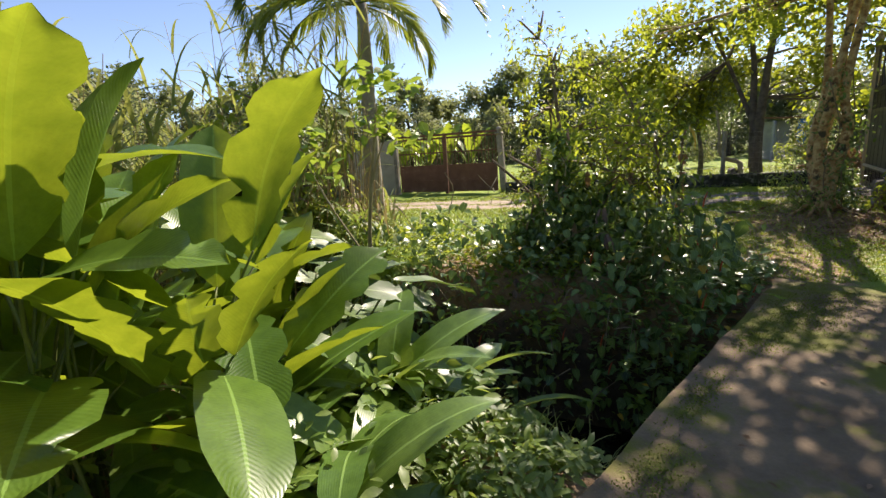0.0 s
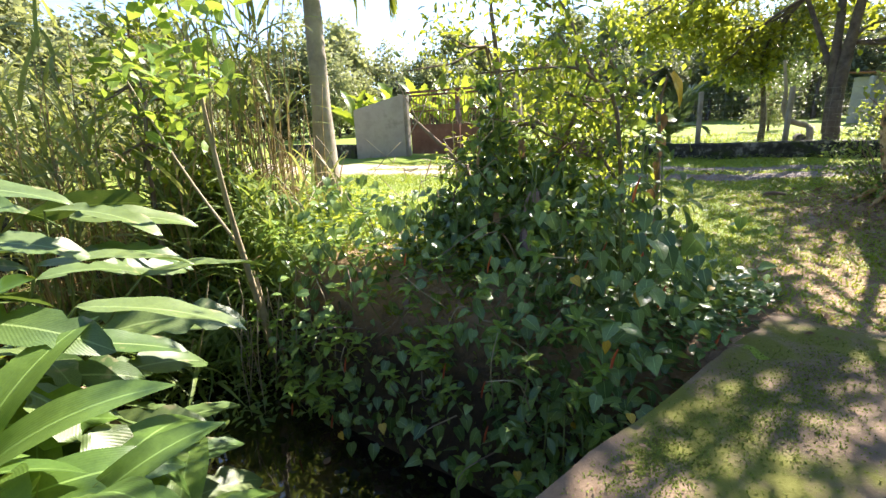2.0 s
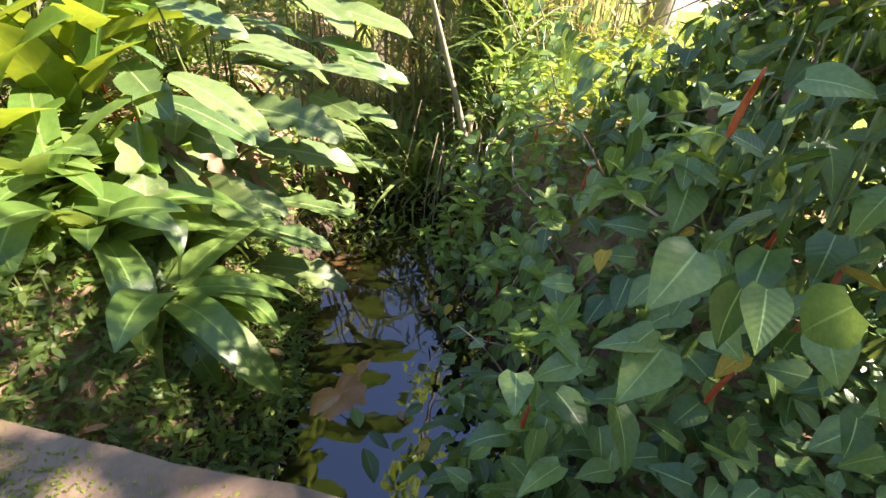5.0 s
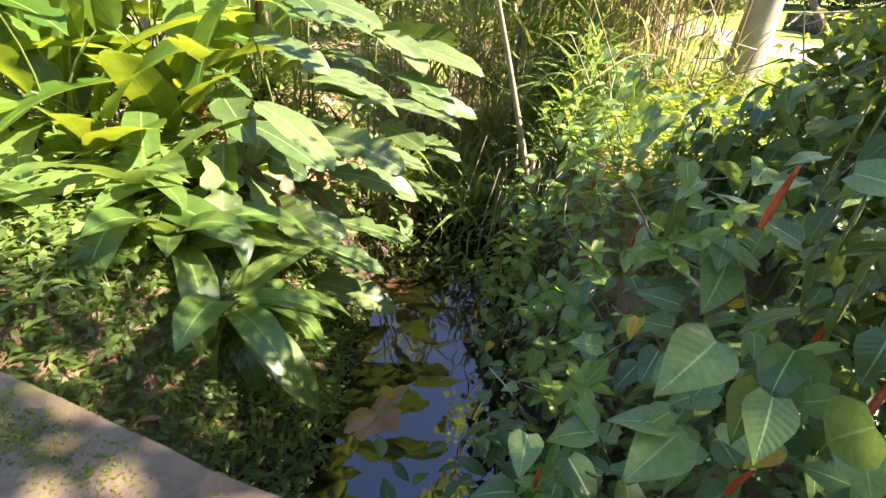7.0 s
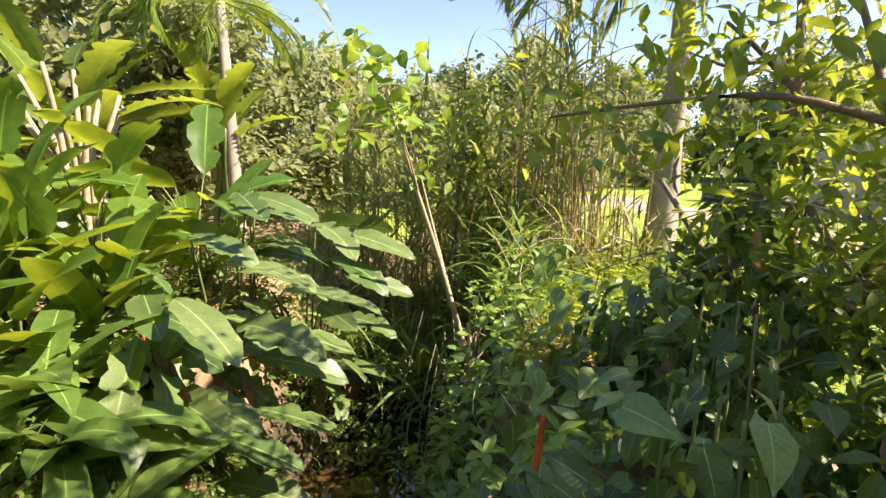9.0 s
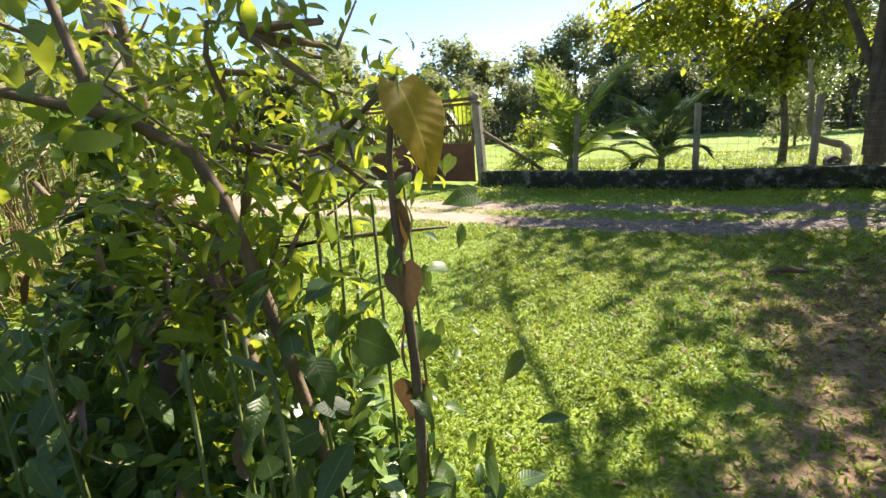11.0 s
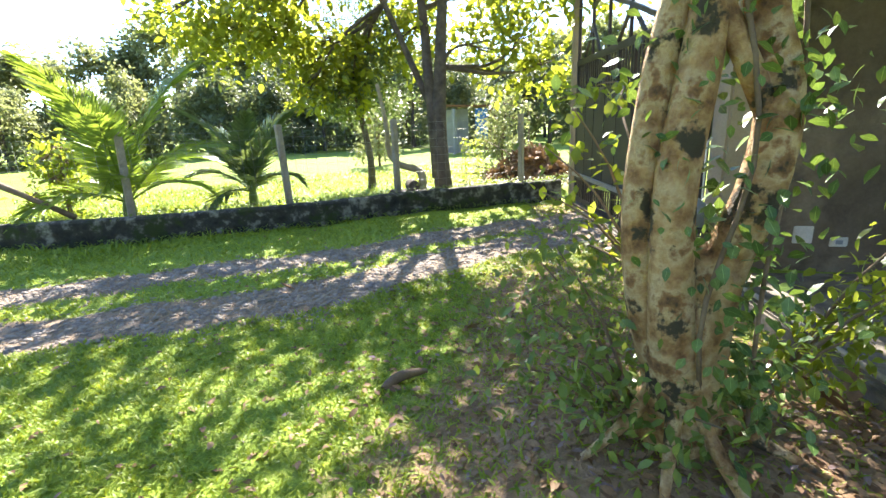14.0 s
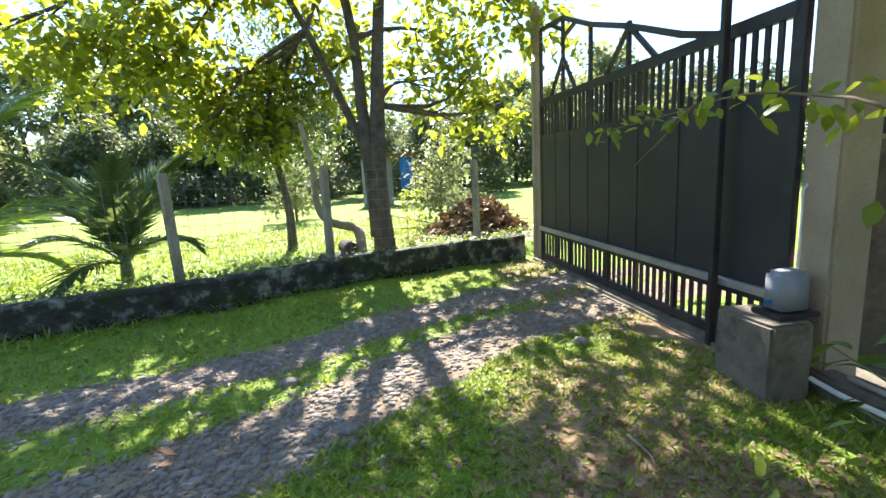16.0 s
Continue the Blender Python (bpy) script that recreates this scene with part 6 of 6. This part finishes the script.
def grass(name, label, n, box_, size, width, seed, thin=True):
    r = np.random.default_rng(seed)
    X, Y = r.uniform(box_[0], box_[1], n), r.uniform(box_[2], box_[3], n)
    ok = lawn_mask(X, Y)
    wob = .25 * np.sin(1.3 * X + 2 * Y) + .15 * np.sin(3.1 * X - 1.7 * Y)
    bare = 1 - smooth(np.hypot((X - 6.7) / 1.5, (Y - 7.4) / 2.6) + wob * .5, .55, 1.25)
    bare = np.maximum(bare, .7 * (1 - smooth(seg_distance(X, Y, [(3.7, 4.9), (4.6, 6.4), (5.3, 8.2), (6.4, 9.4), (7.6, 10.2)]) + wob * .5, .2, 1.2)))
    ok &= r.uniform(size=n) > bare * .72
    patchy = .5 + .5 * np.sin(2.9 * X + 1.3 * np.sin(2.1 * Y)) * np.sin(2.3 * Y + 1.7 * np.sin(1.9 * X))
    ok &= r.uniform(size=n) < .45 + .55 * patchy
    X, Y = X[ok], Y[ok]
    P = np.stack([X, Y, height(X, Y) - .004], -1)
    n = len(P)
    tpl = [leaf(1, width, "blade", q, .2, 0, 4, 2, seed=i) for i, q in enumerate((.9, 1.5))]
    ob = mesh_object(name, scatter(tpl, P, rots(r.uniform(0, 6.28, n), r.uniform(.25, 1.25, n), r.normal(0, .5, n)), r.uniform(*size, n)), L_GRASS)
    tagged(ob, label, "grass", kind="stuff")


grass("lawn_grass", "short broad-bladed green lawn grass", 190000, (2.4, 8.6, 4.6, 11.4), (.03, .068), .24, 1)
grass("lawn_grass", "short green lawn grass beside the wheel tracks", 75000, (-3, 10.6, 10.6, 15.8), (.035, .08), .26, 2)
grass("lawn_grass", "short sunlit lawn grass beyond the creek bank", 30000, (-3.5, 3.2, 7, 12.5), (.05, .1), .2, 3)
grass("lawn_grass", "rough grass behind the low wall", 26000, (1, 13, 14.4, 21), (.08, .2), .14, 4)


def litter(name, label, n, centre, reach, size, seed, mat=None, templates=None, z=.012):
    r = np.random.default_rng(seed)
    X, Y = r.normal(centre[0], reach[0], n), r.normal(centre[1], reach[1], n)
    u, v = local_uv(X, Y)
    ok = lawn_mask(X, Y) | ((v < -.1) & (v > -3) & (u < 4.2))
    X, Y = X[ok], Y[ok]
    u, v = local_uv(X, Y)
    Z = np.where((v < .05) & (u < 4.25), .045, height(X, Y) + z)
    n = len(X)
    ob = mesh_object(name, scatter(templates or SMALL, np.stack([X, Y, Z], -1), rots(r.uniform(0, 6.28, n), r.normal(.05, .25, n), r.normal(0, .35, n)), r.uniform(*size, n)), mat or L_DRY)
    tagged(ob, label, "leaves", kind="stuff")


litter("fallen_leaves", "dry brown leaves scattered under the guava tree", 6500, (6.5, 7.7), (.9, 1.5), (.025, .08), 1)
litter("fallen_leaves", "pale bleached leaves and scraps under the guava tree", 1500, (6.5, 7.7), (.9, 1.4), (.02, .06), 5, DRIED)
litter("fallen_leaves", "dry fallen leaves scattered on the lawn", 900, (5.2, 8.8), (1.5, 2.4), (.03, .08), 2)
litter("fallen_leaves", "small dry leaves on the bridge slab", 160, (2.6, 2.6), (1.2, 1.6), (.02, .06), 3)


def build_stones():
    b = bmesh.new()
    bmesh.ops.create_icosphere(b, subdivisions=1, radius=1)
    for v in b.verts:
        v.co *= 1 + .3 * noise.noise(v.co * 2)
        v.co.z *= .5
    V = np.array([v.co[:] for v in b.verts])
    T = np.array([[v.index for v in f.verts] for f in b.faces], np.int32)
    b.free()
    r = np.random.default_rng(8)
    P = []
    for line, w in ((TRACK_NEAR, .28), (TRACK_FAR, .2)):
        L = spline([(x, y, 0) for x, y in line[3:8]], 400)
        k = r.integers(0, 400, 4800)
        Q = L[k] + r.normal(0, w, (4800, 3))
        P.append(Q)
    P = np.concatenate(P)
    P[:, 2] = height(P[:, 0], P[:, 1])
    n = len(P)
    ob = mesh_object("gravel", scatter([(V, T, np.zeros((len(V), 2)))], P, rots(r.uniform(0, 6.28, n), r.normal(0, .2, n), r.normal(0, .2, n)), r.uniform(.006, .026, n) * r.uniform(.7, 1.6, n)), STONE)
    tagged(ob, "grey gravel pressed into the wheel tracks", "gravel", kind="stuff")
    for x, y, s in ((5.95, 11.94, .09), (5.94, 10.98, .07), (8.13, 10.8, .085)):
        me = fast_mesh("stone", V * s, T)
        st = mesh_object("stone", me, STONE)
        st.location = (x, y, ground_z(x, y) + .015)
        tagged(st, "flat pale grey stone lying in the wheel track", "stone")


build_stones()


# ---- small things ----
def build_details():
    r = np.random.default_rng(101)
    # broad-leaved shoots before the pillar
    tw = twig_fan((6.75, 8.15, .15), [(7.0, 8.95, .8), (6.85, 8.75, 1.0), (6.68, 8.6, .98), (6.72, 8.6, .8), (6.9, 8.85, .62), (6.6, 8.45, 1.05)], .009)
    ob = thing("leafy_shoots", "leafy shoots with oval green leaves before the motor plinth", "plant", (6.75, 8.15, .15))
    o = np.array((6.75, 8.15, .15))
    for t, w in tw:
        mesh_object("stem", tube(t - o, w, 5), GREENSTEM, ob)
        for k in range(3, 7):
            for _ in range(3):
                lf = mesh_object("leaf", LANCES[int(r.integers(2))], L_LANCE, ob)
                lf.matrix_basis = leaf_pose(Vector(t[k] - o) + Vector(r.normal(0, .03, 3)), r.uniform(0, 360), r.normal(-15, 22), r.normal(0, 20), r.uniform(.09, .15))
    # twining bare stems on the creek bank
    for i in range(34):
        v, s = r.uniform(.3, 4), r.uniform(.2, 1)
        p = bank_place(v, s, r) + Vector((.03, -.04, .03))
        q = p + Vector((r.normal(0, .3), r.normal(0, .2), r.normal(0, .25)))
        m = (p + q) / 2 + Vector((r.normal(0, .06), r.normal(-.05, .05), r.normal(.05, .08)))
        vine = mesh_object("creeper", tube(spline([p, m, q], 8), np.linspace(.006, .003, 8), 5), PALE_STEM if i % 2 else WOOD)
        tagged(vine, "thin bare brown stem twining over the leafy bank", "creeper", "creepers on the bank")
    # aerial roots and dead canes at the sapling's foot
    for i in range(22):
        a = Vector((-1.2 + r.normal(0, .3), 5.65 + r.normal(0, .2), -.35 + r.normal(0, .15)))
        b = Vector((a.x + r.normal(0, .15), a.y - .1 + r.normal(0, .12), WATER_Z - .02))
        root = mesh_object("hanging_root", tube(spline([a, (a + b) / 2 + Vector((r.normal(0, .06), 0, .05)), b], 7), np.linspace(.007, .004, 7), 5), PALE_STEM)
        tagged(root, "pale dead cane hanging down to the creek water", "root", "roots by the sapling")
    # pale withered leaf scraps
    for x, y, z in ((1.72, 5.0, .55), (1.4, 6.0, 1.05), (2.2, 5.75, 1.2)):
        d = thing("withered_leaf", "pale withered leaf caught in the shrub", "leaf", (x, y, z))
        for k in range(3):
            m = mesh_object("lobe", DROOPERS[k], DRIED, d)
            m.matrix_basis = leaf_pose((0, 0, 0), k * 100, -80 + 10 * k, 25 * k, .2)
    # floating yellow leaf and mud-borne leaves on the water
    for x, y, s, mat, label in ((.3, 3.68, .16, L_YELLOW, "yellow leaf floating on the muddy creek"), (.0, 4.5, .1, L_DRY, "brown leaf floating on the creek"), (.9, 3.9, .09, L_DRY, "brown leaf floating on the creek")):
        lf = mesh_object("floating_leaf", ROUND_LEAF, mat)
        lf.matrix_basis = leaf_pose((x, y, WATER_Z + .012), r.uniform(0, 360), 4, 5, s)
        tagged(lf, label, "leaf")
    # things on the lawn
    for x, y, z, s, el in ((5.1, 11.42, .03, .17, 20), (6.97, 7.46, .05, .3, 12), (7.07, 7.65, .05, .26, 15), (6.9, 7.6, .06, .24, 25), (6.05, 9.7, .03, .13, 15), (4.4, 8.3, .03, .1, 10)):
        d = mesh_object("dead_leaf", CURLED, L_DRY)
        d.matrix_basis = leaf_pose((x, y, ground_z(x, y) + z), r.uniform(0, 360), el, r.normal(0, 25), s)
        tagged(d, "large curled brown dead leaf lying on the ground", "leaf", "dead leaves")
    st = mesh_object("stick", tube(spline([(7.05, 9.8, .02), (6.97, 9.7, .05), (6.95, 9.62, .03), (6.88, 9.56, .02)], 9), np.linspace(.008, .004, 9), 6), PALE_STEM)
    tagged(st, "thin pale stick lying in the grass", "stick")
    st = mesh_object("bark_slab", tube(spline([(5.15, 9.25, .02), (5.3, 9.3, .04), (5.48, 9.3, .02)], 7), [.02, .03, .035, .035, .03, .025, .015], 7), WOOD)
    tagged(st, "flat grey piece of bark lying on bare earth", "bark")
    st = mesh_object("slat", tube(spline([(8.24, 9.22, .14), (8.1, 9.02, .13), (7.95, 8.78, .14)], 6), [.018] * 6, 6), WHITE)
    tagged(st, "split pale bamboo slat lying by the kerb", "slat")
    # weeds along the low wall
    P = []
    L = spline([(x, y, 0) for x, y in WALL_LINE], 300)
    for i in range(1500):
        p = L[int(r.integers(300))]
        f = r.uniform() < .55
        P.append((p[0] + r.normal(0, .05), p[1] + (r.uniform(-.1, -.01) if f else r.uniform(.0, .3)), ground_z(p[0], p[1] - .1) + (r.uniform(0, .09) if f else r.uniform(.36, .46))))
    patch("wall_weeds", "small weeds growing on and along the low wall", "weeds", P, SMALL, (.03, .07), L_LOW, (-.3, .9), 105)
    # undergrowth behind the fence
    Q = [(r.uniform(1.5, 12.5), 0) for _ in range(3000)]
    W = [(x, float(np.interp(x, [p[0] for p in WALL_LINE], [p[1] for p in WALL_LINE])) + .35 + abs(r.normal(0, .6)), .12 + r.uniform(0, .22)) for x, _ in Q]
    patch("undergrowth", "low leafy weeds behind the wire fence", "weeds", W, SMALL, (.05, .11), L_LOW, (-.3, .9), 106)


def build_mud_bar():
    # shallow bar of orange mud at the edge of the creek
    n, rings = 28, 7
    V, T = [(0, 0, .012)], []
    for k in range(1, rings + 1):
        f = k / rings
        for i in range(n):
            w = 2 * math.pi * i / n
            q = f * (1 + .22 * math.sin(3 * w + 1) + .12 * math.sin(7 * w))
            V.append((.3 * q * math.cos(w) - .15 * q * math.sin(w), .42 * q * math.sin(w), .016 - .05 * f * f + .008 * math.sin(9 * f + 4 * w)))
    T += [(0, 1 + i, 1 + (i + 1) % n) for i in range(n)]
    for k in range(rings - 1):
        for i in range(n):
            a, b = 1 + k * n + i, 1 + k * n + (i + 1) % n
            T += [(a, a + n, b + n), (a, b + n, b)]
    ob = mesh_object("mud_bar", fast_mesh("mud_bar", V, T), MUD)
    ob.location = (0.55, 3.59, WATER_Z)
    tagged(ob, "wet orange mud bar at the edge of the creek water", "mud")


build_mud_bar()
ROUND_LEAF = fast_mesh("leaf", *leaf(1, .7, "oval", .15, .1, .02, 7, 5, seed=3))
CURLED = fast_mesh("leaf", *leaf(1, .5, "oval", -.7, .5, .06, 9, 5, seed=4))
build_details()
